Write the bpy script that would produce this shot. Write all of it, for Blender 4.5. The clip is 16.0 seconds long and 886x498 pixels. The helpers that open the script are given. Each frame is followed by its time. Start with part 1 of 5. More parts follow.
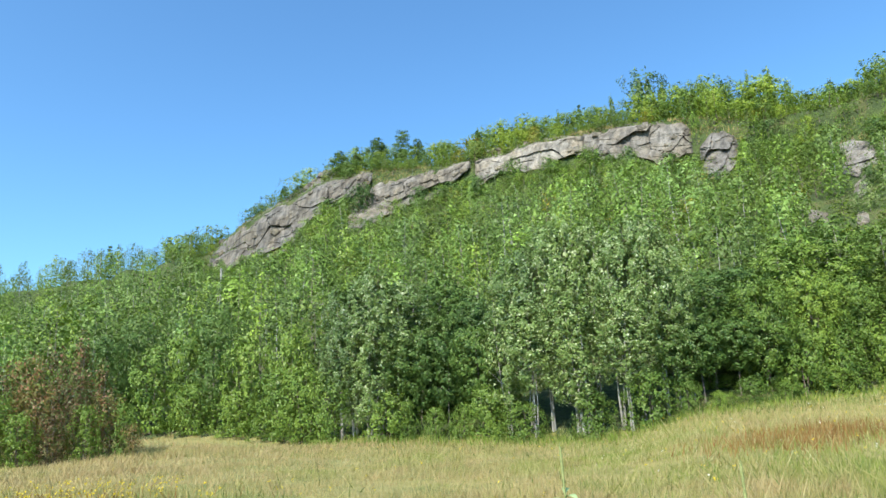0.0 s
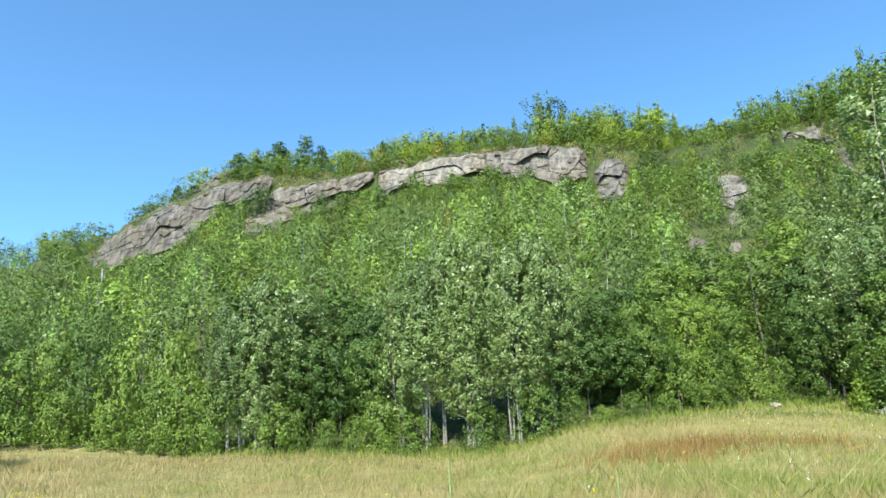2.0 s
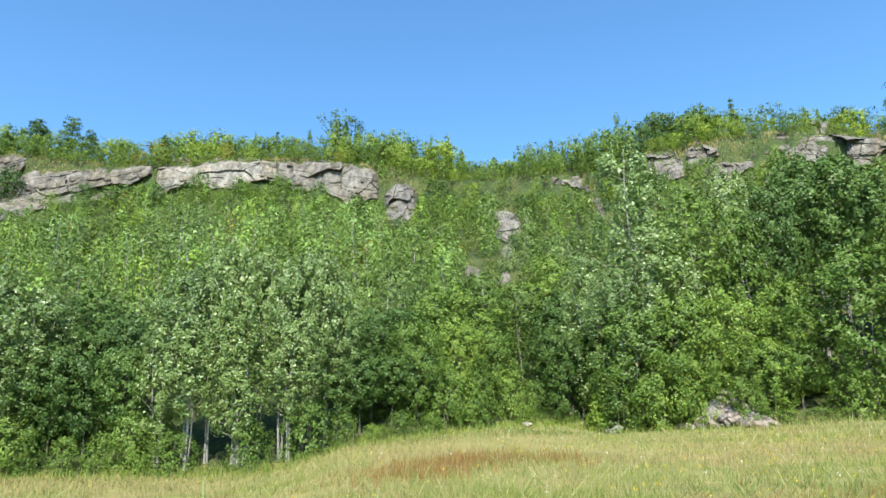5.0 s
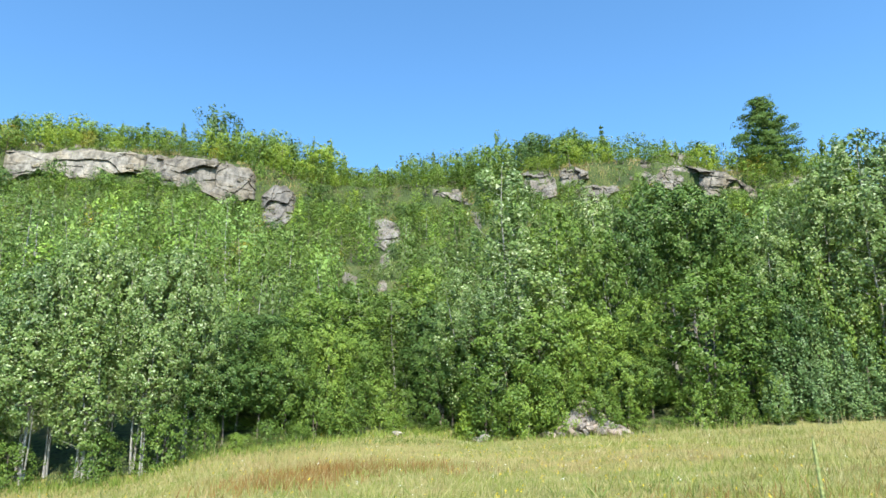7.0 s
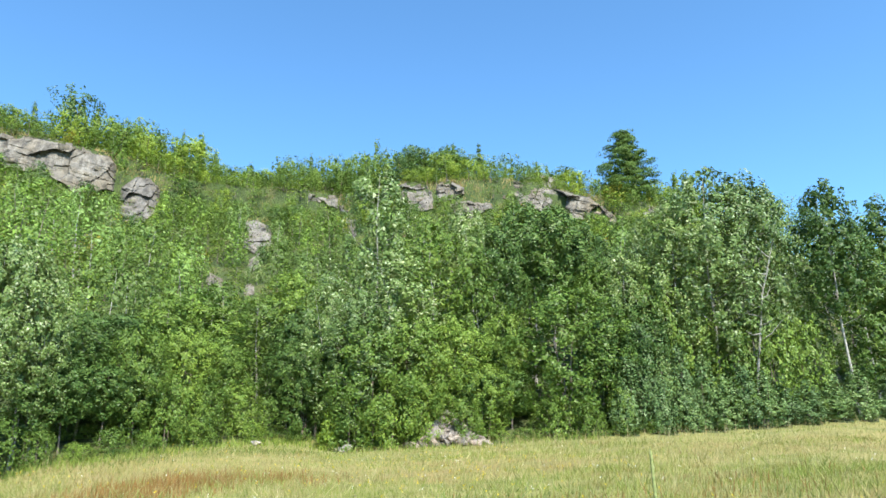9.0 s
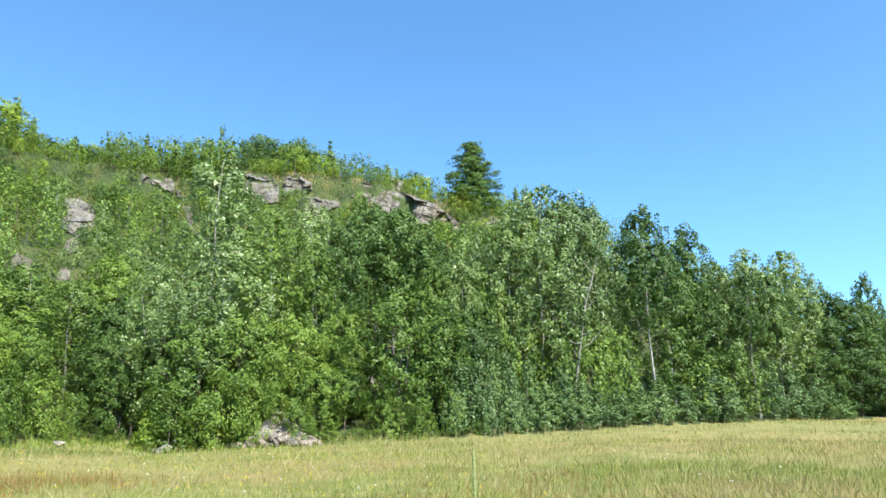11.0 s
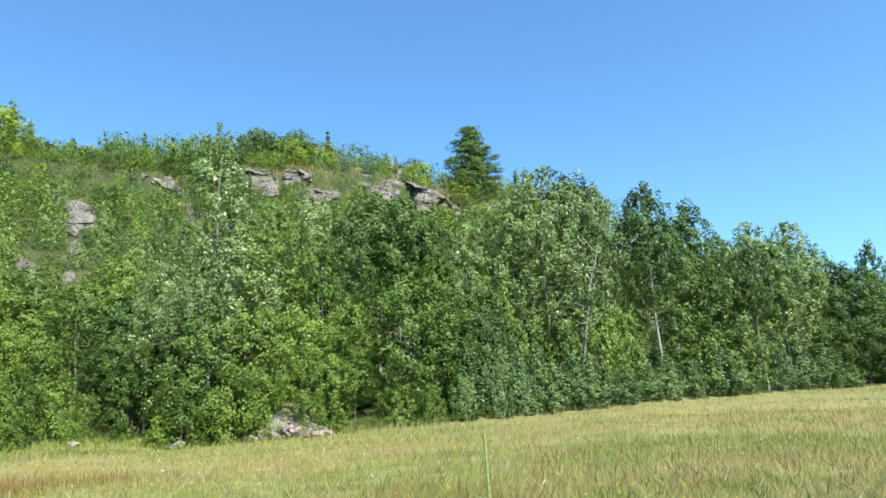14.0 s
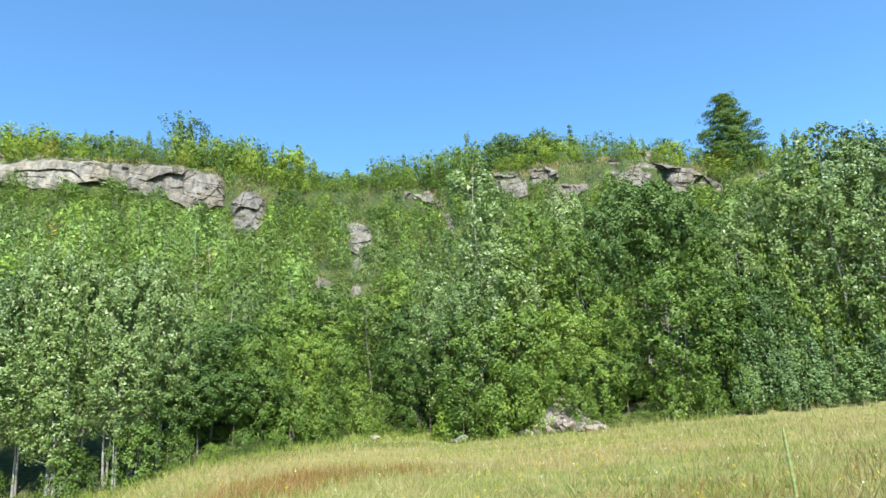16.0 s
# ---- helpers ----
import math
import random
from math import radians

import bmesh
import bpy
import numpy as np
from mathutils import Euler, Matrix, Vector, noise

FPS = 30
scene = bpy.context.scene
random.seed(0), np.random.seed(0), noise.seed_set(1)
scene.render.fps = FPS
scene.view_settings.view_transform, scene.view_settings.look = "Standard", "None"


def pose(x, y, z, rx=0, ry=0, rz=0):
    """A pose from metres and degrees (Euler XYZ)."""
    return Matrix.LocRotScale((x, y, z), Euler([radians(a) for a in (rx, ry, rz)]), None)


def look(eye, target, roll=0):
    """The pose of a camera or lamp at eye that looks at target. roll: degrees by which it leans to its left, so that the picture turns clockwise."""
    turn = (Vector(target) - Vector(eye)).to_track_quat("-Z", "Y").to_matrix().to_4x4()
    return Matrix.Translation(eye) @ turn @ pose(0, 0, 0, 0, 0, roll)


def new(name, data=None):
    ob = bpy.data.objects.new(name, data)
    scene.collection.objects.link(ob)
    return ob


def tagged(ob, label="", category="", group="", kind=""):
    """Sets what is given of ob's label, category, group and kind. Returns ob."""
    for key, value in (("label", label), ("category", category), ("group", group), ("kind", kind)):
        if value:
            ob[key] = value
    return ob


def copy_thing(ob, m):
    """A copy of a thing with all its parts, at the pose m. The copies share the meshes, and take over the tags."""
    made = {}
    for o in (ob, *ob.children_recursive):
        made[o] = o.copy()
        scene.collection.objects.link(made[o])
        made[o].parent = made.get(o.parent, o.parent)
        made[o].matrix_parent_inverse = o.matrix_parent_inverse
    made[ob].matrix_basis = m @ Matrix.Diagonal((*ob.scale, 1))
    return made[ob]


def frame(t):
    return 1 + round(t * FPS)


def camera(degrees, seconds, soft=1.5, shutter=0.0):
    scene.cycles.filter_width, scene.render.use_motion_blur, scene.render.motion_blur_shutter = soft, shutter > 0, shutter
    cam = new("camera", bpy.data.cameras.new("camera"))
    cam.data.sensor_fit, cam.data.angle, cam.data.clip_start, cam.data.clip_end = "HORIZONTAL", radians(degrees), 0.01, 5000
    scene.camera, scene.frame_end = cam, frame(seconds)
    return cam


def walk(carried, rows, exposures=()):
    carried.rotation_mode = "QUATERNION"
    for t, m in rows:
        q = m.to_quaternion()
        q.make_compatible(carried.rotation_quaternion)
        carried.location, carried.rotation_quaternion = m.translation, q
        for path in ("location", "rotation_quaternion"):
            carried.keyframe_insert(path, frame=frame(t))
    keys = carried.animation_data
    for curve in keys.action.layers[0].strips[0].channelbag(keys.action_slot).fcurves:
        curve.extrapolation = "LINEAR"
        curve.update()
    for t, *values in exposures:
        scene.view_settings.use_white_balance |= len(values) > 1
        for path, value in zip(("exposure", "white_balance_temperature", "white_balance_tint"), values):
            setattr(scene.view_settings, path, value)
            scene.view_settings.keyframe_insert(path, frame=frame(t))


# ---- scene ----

# ---------------------------------------------------------------- camera
EYE = 1.65
cam = camera(67.3, 16.0, soft=1.55)
walk(cam, [
    (0.0, pose(-0.002, 0.150, EYE, 102.75, 2.89, 0.65)),
    (0.5, pose(0.003, 0.150, EYE, 102.91, 2.75, -1.04)),
    (1.0, pose(0.009, 0.150, EYE, 103.07, 2.79, -3.27)),
    (1.5, pose(0.015, 0.149, EYE, 103.24, 2.64, -5.70)),
    (2.0, pose(0.022, 0.148, EYE, 103.34, 2.31, -8.28)),
    (2.5, pose(0.029, 0.147, EYE, 103.43, 1.77, -11.32)),
    (3.0, pose(0.038, 0.145, EYE, 103.58, 1.53, -14.83)),
    (3.5, pose(0.047, 0.142, EYE, 103.72, 1.26, -18.45)),
    (4.0, pose(0.055, 0.140, EYE, 103.81, 1.60, -21.53)),
    (6.5, pose(0.087, 0.122, EYE, 104.49, 1.65, -35.28)),
    (7.0, pose(0.092, 0.118, EYE, 104.47, 1.81, -37.92)),
    (7.5, pose(0.097, 0.114, EYE, 104.53, 1.60, -40.52)),
    (8.0, pose(0.103, 0.109, EYE, 104.62, 1.49, -43.46)),
    (8.5, pose(0.109, 0.103, EYE, 104.76, 1.44, -46.40)),
    (11.0, pose(0.134, 0.068, EYE, 104.71, 1.02, -63.00)),
    (11.5, pose(0.139, 0.056, EYE, 104.08, 0.76, -67.90)),
    (12.0, pose(0.143, 0.046, EYE, 103.51, 1.02, -72.13)),
    (12.5, pose(0.145, 0.037, EYE, 103.05, 1.11, -75.74)),
    (13.0, pose(0.145, 0.037, EYE, 102.74, 2.55, -75.62)),
    (13.5, pose(0.140, 0.054, EYE, 103.07, 3.27, -68.96)),
    (14.0, pose(0.133, 0.070, EYE, 103.54, 3.36, -62.18)),
    (14.5, pose(0.125, 0.083, EYE, 103.87, 3.74, -56.44)),
    (15.0, pose(0.116, 0.095, EYE, 104.07, 3.95, -50.92)),
    (15.5, pose(0.107, 0.105, EYE, 104.40, 3.72, -45.42)),
    (16.0, pose(0.096, 0.115, EYE, 104.53, 3.91, -39.78)),
], exposures=[(0.0, 0.95), (3.0, 1.05), (4.0, 1.02), (8.0, 1.13), (11.0, 1.14), (12.5, 1.14), (13.5, 1.0), (15.0, 1.05), (16.0, 1.1)])

# ---------------------------------------------------------------- light
SUN_ELEV, SUN_AZ = 48.0, 210.0          # azimuth clockwise from +y
world = bpy.data.worlds.new("clear_summer_sky")
scene.world = world
world.use_nodes = True
wn = world.node_tree
sky = wn.nodes.new("ShaderNodeTexSky")
sky.sky_type, sky.sun_disc = "NISHITA", False
sky.sun_elevation, sky.sun_rotation = radians(SUN_ELEV), radians(SUN_AZ)
sky.altitude, sky.air_density, sky.dust_density, sky.ozone_density = 150, 1.0, 1.5, 1.2
deep = wn.nodes.new("ShaderNodeMix")
deep.data_type, deep.blend_type = "RGBA", "MULTIPLY"
deep.inputs[0].default_value, deep.inputs[7].default_value = 1.0, (0.56, 0.92, 1.13, 1)
wn.links.new(sky.outputs[0], deep.inputs[6])
wn.links.new(deep.outputs[2], wn.nodes["Background"].inputs[0])
wn.nodes["Background"].inputs[1].default_value = 0.13
sun_data = bpy.data.lights.new("sun", "SUN")
sun_data.energy, sun_data.angle, sun_data.color = 4.6, radians(0.53), (1.0, 0.95, 0.87)
sun = new("sun", sun_data)
sa, se = radians(SUN_AZ), radians(SUN_ELEV)
sun.matrix_world = look((0, 0, 0), (-math.sin(sa) * math.cos(se), -math.cos(sa) * math.cos(se), -math.sin(se)))

# ---------------------------------------------------------------- materials
def material(name):
    m = bpy.data.materials.new(name)
    m.use_nodes = True
    nt = m.node_tree
    return m, nt, nt.nodes["Principled BSDF"]


def ramp(nt, fac, stops):
    n = nt.nodes.new("ShaderNodeValToRGB")
    while len(n.color_ramp.elements) < len(stops):
        n.color_ramp.elements.new(0.5)
    for e, (p, c) in zip(n.color_ramp.elements, stops):
        e.position, e.color = p, (*c, 1)
    nt.links.new(fac, n.inputs[0])
    return n.outputs[0]


def noise_tex(nt, scale, detail=4.0, rough=0.55, stretch=None):
    n = nt.nodes.new("ShaderNodeTexNoise")
    n.inputs["Scale"].default_value, n.inputs["Detail"].default_value, n.inputs["Roughness"].default_value = scale, detail, rough
    co = nt.nodes.new("ShaderNodeTexCoord")
    if stretch:
        mp = nt.nodes.new("ShaderNodeMapping")
        mp.inputs["Scale"].default_value = stretch
        nt.links.new(co.outputs["Object"], mp.inputs[0])
        nt.links.new(mp.outputs[0], n.inputs["Vector"])
    else:
        nt.links.new(co.outputs["Object"], n.inputs["Vector"])
    return n


def mix_rgb(nt, fac, a, b, mode="MIX"):
    n = nt.nodes.new("ShaderNodeMix")
    n.data_type, n.blend_type = "RGBA", mode
    for s, v in ((n.inputs[0], fac), (n.inputs[6], a), (n.inputs[7], b)):
        if isinstance(v, (int, float)):
            s.default_value = v
        elif isinstance(v, tuple):
            s.default_value = (*v, 1)
        else:
            nt.links.new(v, s)
    return n.outputs[2]


def add_bump(nt, shader, height, strength, distance):
    b = nt.nodes.new("ShaderNodeBump")
    b.inputs["Strength"].default_value, b.inputs["Distance"].default_value = strength, distance
    nt.links.new(height, b.inputs["Height"])
    nt.links.new(b.outputs[0], shader.inputs["Normal"])


def leaf_material(name, stops, through_light=0.11, rough=0.46):
    """Foliage: every leaf its own tint out of stops, some light through the blade."""
    m, nt, p = material(name)
    geo = nt.nodes.new("ShaderNodeNewGeometry")
    col = ramp(nt, geo.outputs["Random Per Island"], stops)
    big = noise_tex(nt, 0.45, 3)
    tint = ramp(nt, big.outputs["Fac"], [(0.3, (0.82, 0.84, 0.86)), (0.7, (1.10, 1.04, 0.98))])
    info = nt.nodes.new("ShaderNodeObjectInfo")
    tree_tint = ramp(nt, info.outputs["Random"], [(0.0, (0.62, 0.68, 0.72)), (0.5, (0.88, 0.9, 0.9)), (1.0, (1.08, 1.06, 0.98))])
    col = mix_rgb(nt, 1.0, mix_rgb(nt, 1.0, col, tint, "MULTIPLY"), tree_tint, "MULTIPLY")
    nt.links.new(col, p.inputs["Base Color"])
    p.inputs["Roughness"].default_value = rough
    p.inputs["Specular IOR Level"].default_value = 0.22
    tr = nt.nodes.new("ShaderNodeBsdfTranslucent")
    nt.links.new(mix_rgb(nt, 1.0, col, (1.15, 1.2, 0.62), "MULTIPLY"), tr.inputs[0])
    mx = nt.nodes.new("ShaderNodeMixShader")
    mx.inputs[0].default_value = through_light
    nt.links.new(p.outputs[0], mx.inputs[1])
    nt.links.new(tr.outputs[0], mx.inputs[2])
    nt.links.new(mx.outputs[0], nt.nodes["Material Output"].inputs[0])
    return m


LEAF = {
    "green": leaf_material("leaf_green", [(0, (0.083, 0.146, 0.021)), (0.5, (0.138, 0.222, 0.034)), (1, (0.198, 0.280, 0.054))]),
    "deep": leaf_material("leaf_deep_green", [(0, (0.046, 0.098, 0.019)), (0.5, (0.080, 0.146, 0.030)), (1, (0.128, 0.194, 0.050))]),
    "silver": leaf_material("leaf_aspen", [(0, (0.097, 0.160, 0.041)), (0.6, (0.150, 0.228, 0.060)), (0.84, (0.224, 0.306, 0.107)), (1, (0.447, 0.505, 0.311))], rough=0.42),
    "blue": leaf_material("leaf_poplar_sapling", [(0, (0.076, 0.136, 0.041)), (0.5, (0.129, 0.212, 0.067)), (1, (0.215, 0.297, 0.125))]),
    "lime": leaf_material("leaf_yellow_green", [(0, (0.165, 0.25, 0.018)), (0.5, (0.235, 0.33, 0.034)), (1, (0.33, 0.40, 0.06))]),
    "gold": leaf_material("leaf_turning", [(0, (0.20, 0.24, 0.02)), (0.5, (0.30, 0.29, 0.03)), (0.85, (0.32, 0.22, 0.03)), (1, (0.17, 0.22, 0.03))]),
    "rust": leaf_material("leaf_rust_brown", [(0, (0.09, 0.13, 0.025)), (0.4, (0.13, 0.15, 0.03)), (0.6, (0.21, 0.12, 0.055)), (0.85, (0.28, 0.13, 0.075)), (1, (0.17, 0.2, 0.04))]),
    "needle": leaf_material("needle_pine", [(0, (0.042, 0.088, 0.018)), (0.6, (0.08, 0.145, 0.028)), (1, (0.125, 0.195, 0.04))], 0.15, 0.7),
}


def woods_palette():
    """Foliage of the slope's trees: each tone in a few strengths, so that neighbours differ."""
    tones = []
    for k, (r, g, b) in enumerate(((.168, .268, .043), (.137, .228, .040), (.188, .278, .042), (.168, .262, .068), (.15, .245, .064))):
        for s in (.56, .84, 1.12):
            lo, hi = tuple(c * s * .66 for c in (r, g, b)), tuple(c * s * 1.32 for c in (r, g, b))
            tones.append(leaf_material("leaf_slope_%d_%d" % (k, s * 100), [(0, lo), (.5, (r * s, g * s, b * s)), (1, hi)]))
    return tones


def bark_material(name, a, b, dark):
    m, nt, p = material(name)
    n = noise_tex(nt, 3.0, 6, 0.6, (6, 6, 1.2))
    col = ramp(nt, n.outputs["Fac"], [(0.3, dark), (0.45, a), (0.75, b)])
    nt.links.new(col, p.inputs["Base Color"])
    p.inputs["Roughness"].default_value = 0.85
    add_bump(nt, p, n.outputs["Fac"], 0.5, 0.02)
    return m


BARK = {
    "pale": bark_material("bark_aspen_pale", (0.25, 0.24, 0.21), (0.42, 0.41, 0.37), (0.05, 0.046, 0.04)),
    "brown": bark_material("bark_brown", (0.13, 0.105, 0.08), (0.22, 0.185, 0.15), (0.04, 0.033, 0.026)),
}


def ground_material():
    m, nt, p = material("meadow_soil_and_thatch")
    big, mid, fine = noise_tex(nt, 0.05, 4), noise_tex(nt, 0.6, 5), noise_tex(nt, 9.0, 6, 0.65)
    a = ramp(nt, mid.outputs["Fac"], [(0.3, (0.16, 0.18, 0.045)), (0.55, (0.31, 0.27, 0.11)), (0.75, (0.22, 0.22, 0.06))])
    b = ramp(nt, fine.outputs["Fac"], [(0.25, (0.45, 0.42, 0.38)), (0.75, (1.2, 1.15, 1.1))])
    c = ramp(nt, big.outputs["Fac"], [(0.35, (0.85, 1.0, 0.8)), (0.65, (1.15, 1.05, 0.95))])
    col = mix_rgb(nt, 1.0, mix_rgb(nt, 1.0, a, b, "MULTIPLY"), c, "MULTIPLY")
    nt.links.new(col, p.inputs["Base Color"])
    p.inputs["Roughness"].default_value = 0.95
    add_bump(nt, p, fine.outputs["Fac"], 0.8, 0.08)
    return m


def rock_material(name, lo, mid_c, hi, stain):
    m, nt, p = material(name)
    big, mid, fine = noise_tex(nt, 0.28, 5), noise_tex(nt, 1.1, 9, 0.68, (1, 1, 0.55)), noise_tex(nt, 9, 6, 0.7)
    streak = noise_tex(nt, 1.0, 5, 0.6, (1.3, 1.3, 0.16))
    a = ramp(nt, mid.outputs["Fac"], [(0.32, lo), (0.5, mid_c), (0.68, hi)])
    b = ramp(nt, big.outputs["Fac"], [(0.42, (1, 1, 1)), (0.6, stain)])
    c = ramp(nt, fine.outputs["Fac"], [(0.25, (0.6, 0.58, 0.56)), (0.7, (1.15, 1.13, 1.1))])
    e = ramp(nt, streak.outputs["Fac"], [(0.36, (0.5, 0.49, 0.48)), (0.52, (1, 1, 1)), (0.72, (1.16, 1.12, 1.04))])
    info = nt.nodes.new("ShaderNodeObjectInfo")
    d = ramp(nt, info.outputs["Random"], [(0, (0.82, 0.82, 0.84)), (1, (1.15, 1.12, 1.06))])
    col = mix_rgb(nt, 1.0, mix_rgb(nt, 1.0, mix_rgb(nt, 1.0, a, b, "MULTIPLY"), c, "MULTIPLY"), d, "MULTIPLY")
    col = mix_rgb(nt, 1.0, col, e, "MULTIPLY")
    nt.links.new(col, p.inputs["Base Color"])
    p.inputs["Roughness"].default_value = 0.88
    add_bump(nt, p, mid.outputs["Fac"], 0.9, 0.3)
    return m


def floor_material():
    m, nt, p = material("hillside_soil_and_herbs")
    mid, fine = noise_tex(nt, 0.5, 5), noise_tex(nt, 5.0, 6, 0.65)
    a = ramp(nt, mid.outputs["Fac"], [(0.3, (0.035, 0.06, 0.015)), (0.55, (0.06, 0.09, 0.02)), (0.72, (0.13, 0.115, 0.05))])
    b = ramp(nt, fine.outputs["Fac"], [(0.3, (0.3, 0.3, 0.28)), (0.7, (1.3, 1.25, 1.1))])
    nt.links.new(mix_rgb(nt, 1.0, a, b, "MULTIPLY"), p.inputs["Base Color"])
    p.inputs["Roughness"].default_value = 0.95
    add_bump(nt, p, fine.outputs["Fac"], 0.9, 0.15)
    return m


GROUND, HILL_FLOOR = ground_material(), floor_material()
ROCK = rock_material("granite_grey", (0.085, 0.081, 0.075), (0.16, 0.152, 0.138), (0.25, 0.24, 0.222), (0.92, 0.85, 0.72))
ROCK_PALE = rock_material("granite_pale", (0.115, 0.11, 0.10), (0.205, 0.197, 0.178), (0.32, 0.308, 0.282), (0.92, 0.85, 0.73))

# ---------------------------------------------------------------- the lie of the land (azimuth in degrees clockwise from +y)
# azimuth: distance to the field's far edge, height of the ground there
EDGE = np.array([(-70, 60, .5), (-40, 46, .3), (-24, 45, .3), (-9, 35, -.35), (8, 31, -.45), (13, 30, -.35), (20, 31, .4), (26, 33, .75),
                 (32, 36, 1.05), (36, 38, .95), (41, 36, .55), (48, 36, .6), (55, 37, .75), (63, 39, .85), (72, 42, .85), (79, 46, 1.3),
                 (86, 53, 1.4), (95, 66, 1.5), (103, 76, 1.7), (112, 84, 2.0), (130, 90, 2.0), (175, 120, 0.5)])
# azimuth: distance to the crag's foot, angle up to its foot, angle up to its lip
CRAG = np.array([(-70, 230, 4, 5), (-40, 215, 7, 8), (-34, 190, 8, 9), (-27, 160, 9.8, 10.8), (-20, 126, 11.2, 12.6), (-17, 118, 12.0, 15.0), (-14, 112, 13.2, 17.0),
                 (-10, 107, 15.6, 19.0), (-6, 102, 16.4, 19.6), (0, 98, 16.8, 19.7), (4, 95, 17.6, 20.3), (9, 92, 18.2, 21.0), (15, 90, 18.6, 21.4), (21, 88, 17.3, 21.0),
                 (27, 87, 17.0, 20.0), (33, 86, 16.8, 19.6), (40, 84, 17.4, 19.4), (47, 84, 18.2, 20.4), (54, 84, 17.6, 20.6), (59, 84, 17.0, 20.2),
                 (64, 84, 15.6, 18.0), (68, 84, 14.6, 17.2), (73, 84, 13.2, 15.0), (80, 85, 9.8, 11.0), (88, 90, 5, 5.6)])
CRAG2 = np.array([(96, 105, 2.4, 2.8), (112, 120, 1.6, 1.8), (140, 150, .4, .5), (175, 200, 0, 0)])
CRAG = np.vstack([CRAG, CRAG2])
# azimuth, angle up to the tops of the trees on the skyline
SKYLINE = np.array([(-70, 7), (-40, 9), (-34, 10.6), (-27, 12.7), (-23, 13.3), (-19, 14.6), (-16.5, 15.6), (-14, 18.0), (-10, 20.6), (-6.4, 21.8), (0.3, 21.6), (4.6, 23.0),
                    (12.3, 23.3), (18.5, 24.4), (23.8, 24.0), (27.7, 23.3), (32, 21.4), (36, 22.4), (40, 22.7), (43.6, 23.8), (50, 23.4), (53, 23.1), (55, 22.0), (60, 21.4),
                    (64, 19.7), (71, 19), (77, 17), (81, 16.2), (85, 12.3), (89, 12.4), (92, 10), (95, 9), (100, 8.6), (104, 7), (112, 6), (130, 6), (175, 3)])


def smooth_table(tab, az, col):
    """A table's column at az, eased between its rows."""
    x = tab[:, 0]
    i = np.clip(np.searchsorted(x, az) - 1, 0, len(x) - 2)
    f = np.clip((az - x[i]) / (x[i + 1] - x[i]), 0, 1)
    f = 0.5 * f + 0.5 * f * f * (3 - 2 * f)
    return tab[i, col] * (1 - f) + tab[i + 1, col] * f


def value_noise(x, y, cell, seed=0):
    """Soft random heights, -1 to 1, in squares of that many metres."""
    x, y = np.asarray(x, float) / cell, np.asarray(y, float) / cell
    xi, yi = np.floor(x), np.floor(y)
    fx, fy = x - xi, y - yi
    fx, fy = fx * fx * (3 - 2 * fx), fy * fy * (3 - 2 * fy)

    def h(a, b):
        v = np.sin(a * 127.1 + b * 311.7 + seed * 74.7) * 43758.5453
        return (v - np.floor(v)) * 2 - 1
    return (h(xi, yi) * (1 - fx) + h(xi + 1, yi) * fx) * (1 - fy) + (h(xi, yi + 1) * (1 - fx) + h(xi + 1, yi + 1) * fx) * fy


def polar(az, r):
    a = np.radians(az)
    return r * np.sin(a), r * np.cos(a)


def land(az):
    """Distances and heights of the field's edge, the crag's foot and the crag's lip."""
    re, ze = smooth_table(EDGE, az, 1), smooth_table(EDGE, az, 2)
    rf = smooth_table(CRAG, az, 1)
    zf = EYE + rf * np.tan(np.radians(smooth_table(CRAG, az, 2)))
    rl = rf + 3.0
    zl = EYE + rl * np.tan(np.radians(smooth_table(CRAG, az, 3)))
    return re, ze, rf, zf, rl, np.maximum(zl, zf)


def ground_z(x, y):
    x, y = np.asarray(x, float), np.asarray(y, float)
    r, az = np.hypot(x, y), np.degrees(np.arctan2(x, y))
    az = np.where(az < -110, az + 360, az)
    side = np.clip((az + 70) / -40, 0, 1) + np.clip((az - 150) / 60, 0, 1)       # the land behind lies flat
    re, ze, rf, zf, rl, zl = land(np.clip(az, -70, 175))
    f = np.clip(r / re, 0, 1)
    field = ze * f ** 1.4
    g = np.clip((r - re) / np.maximum(rf - re, 1), 0, 1)
    slope = (zf - ze) * (0.55 * g + 0.45 * g * g)
    c = np.clip((r - rf) / 3.0, 0, 1)
    crag = (zl - zf) * c * c * (3 - 2 * c)
    top = np.clip(r - rl, 0, 40) * 0.10 * np.clip(zl / 20, 0, 1)
    z = field + slope + crag + top
    z = z * np.clip((900 - r) / 500, 0, 1) * (1 - np.clip(side, 0, 1))
    rough = np.clip((r - re) / 10, 0, 1)
    bumps = 0.10 * value_noise(x, y, 4.5, 1) + 0.05 * value_noise(x, y, 1.3, 2) + rough * (0.8 * value_noise(x, y, 9, 3) + 0.3 * value_noise(x, y, 2.5, 4))
    return z + bumps * np.clip(r / 4, 0, 1) * np.clip((1500 - r) / 700, 0, 1)


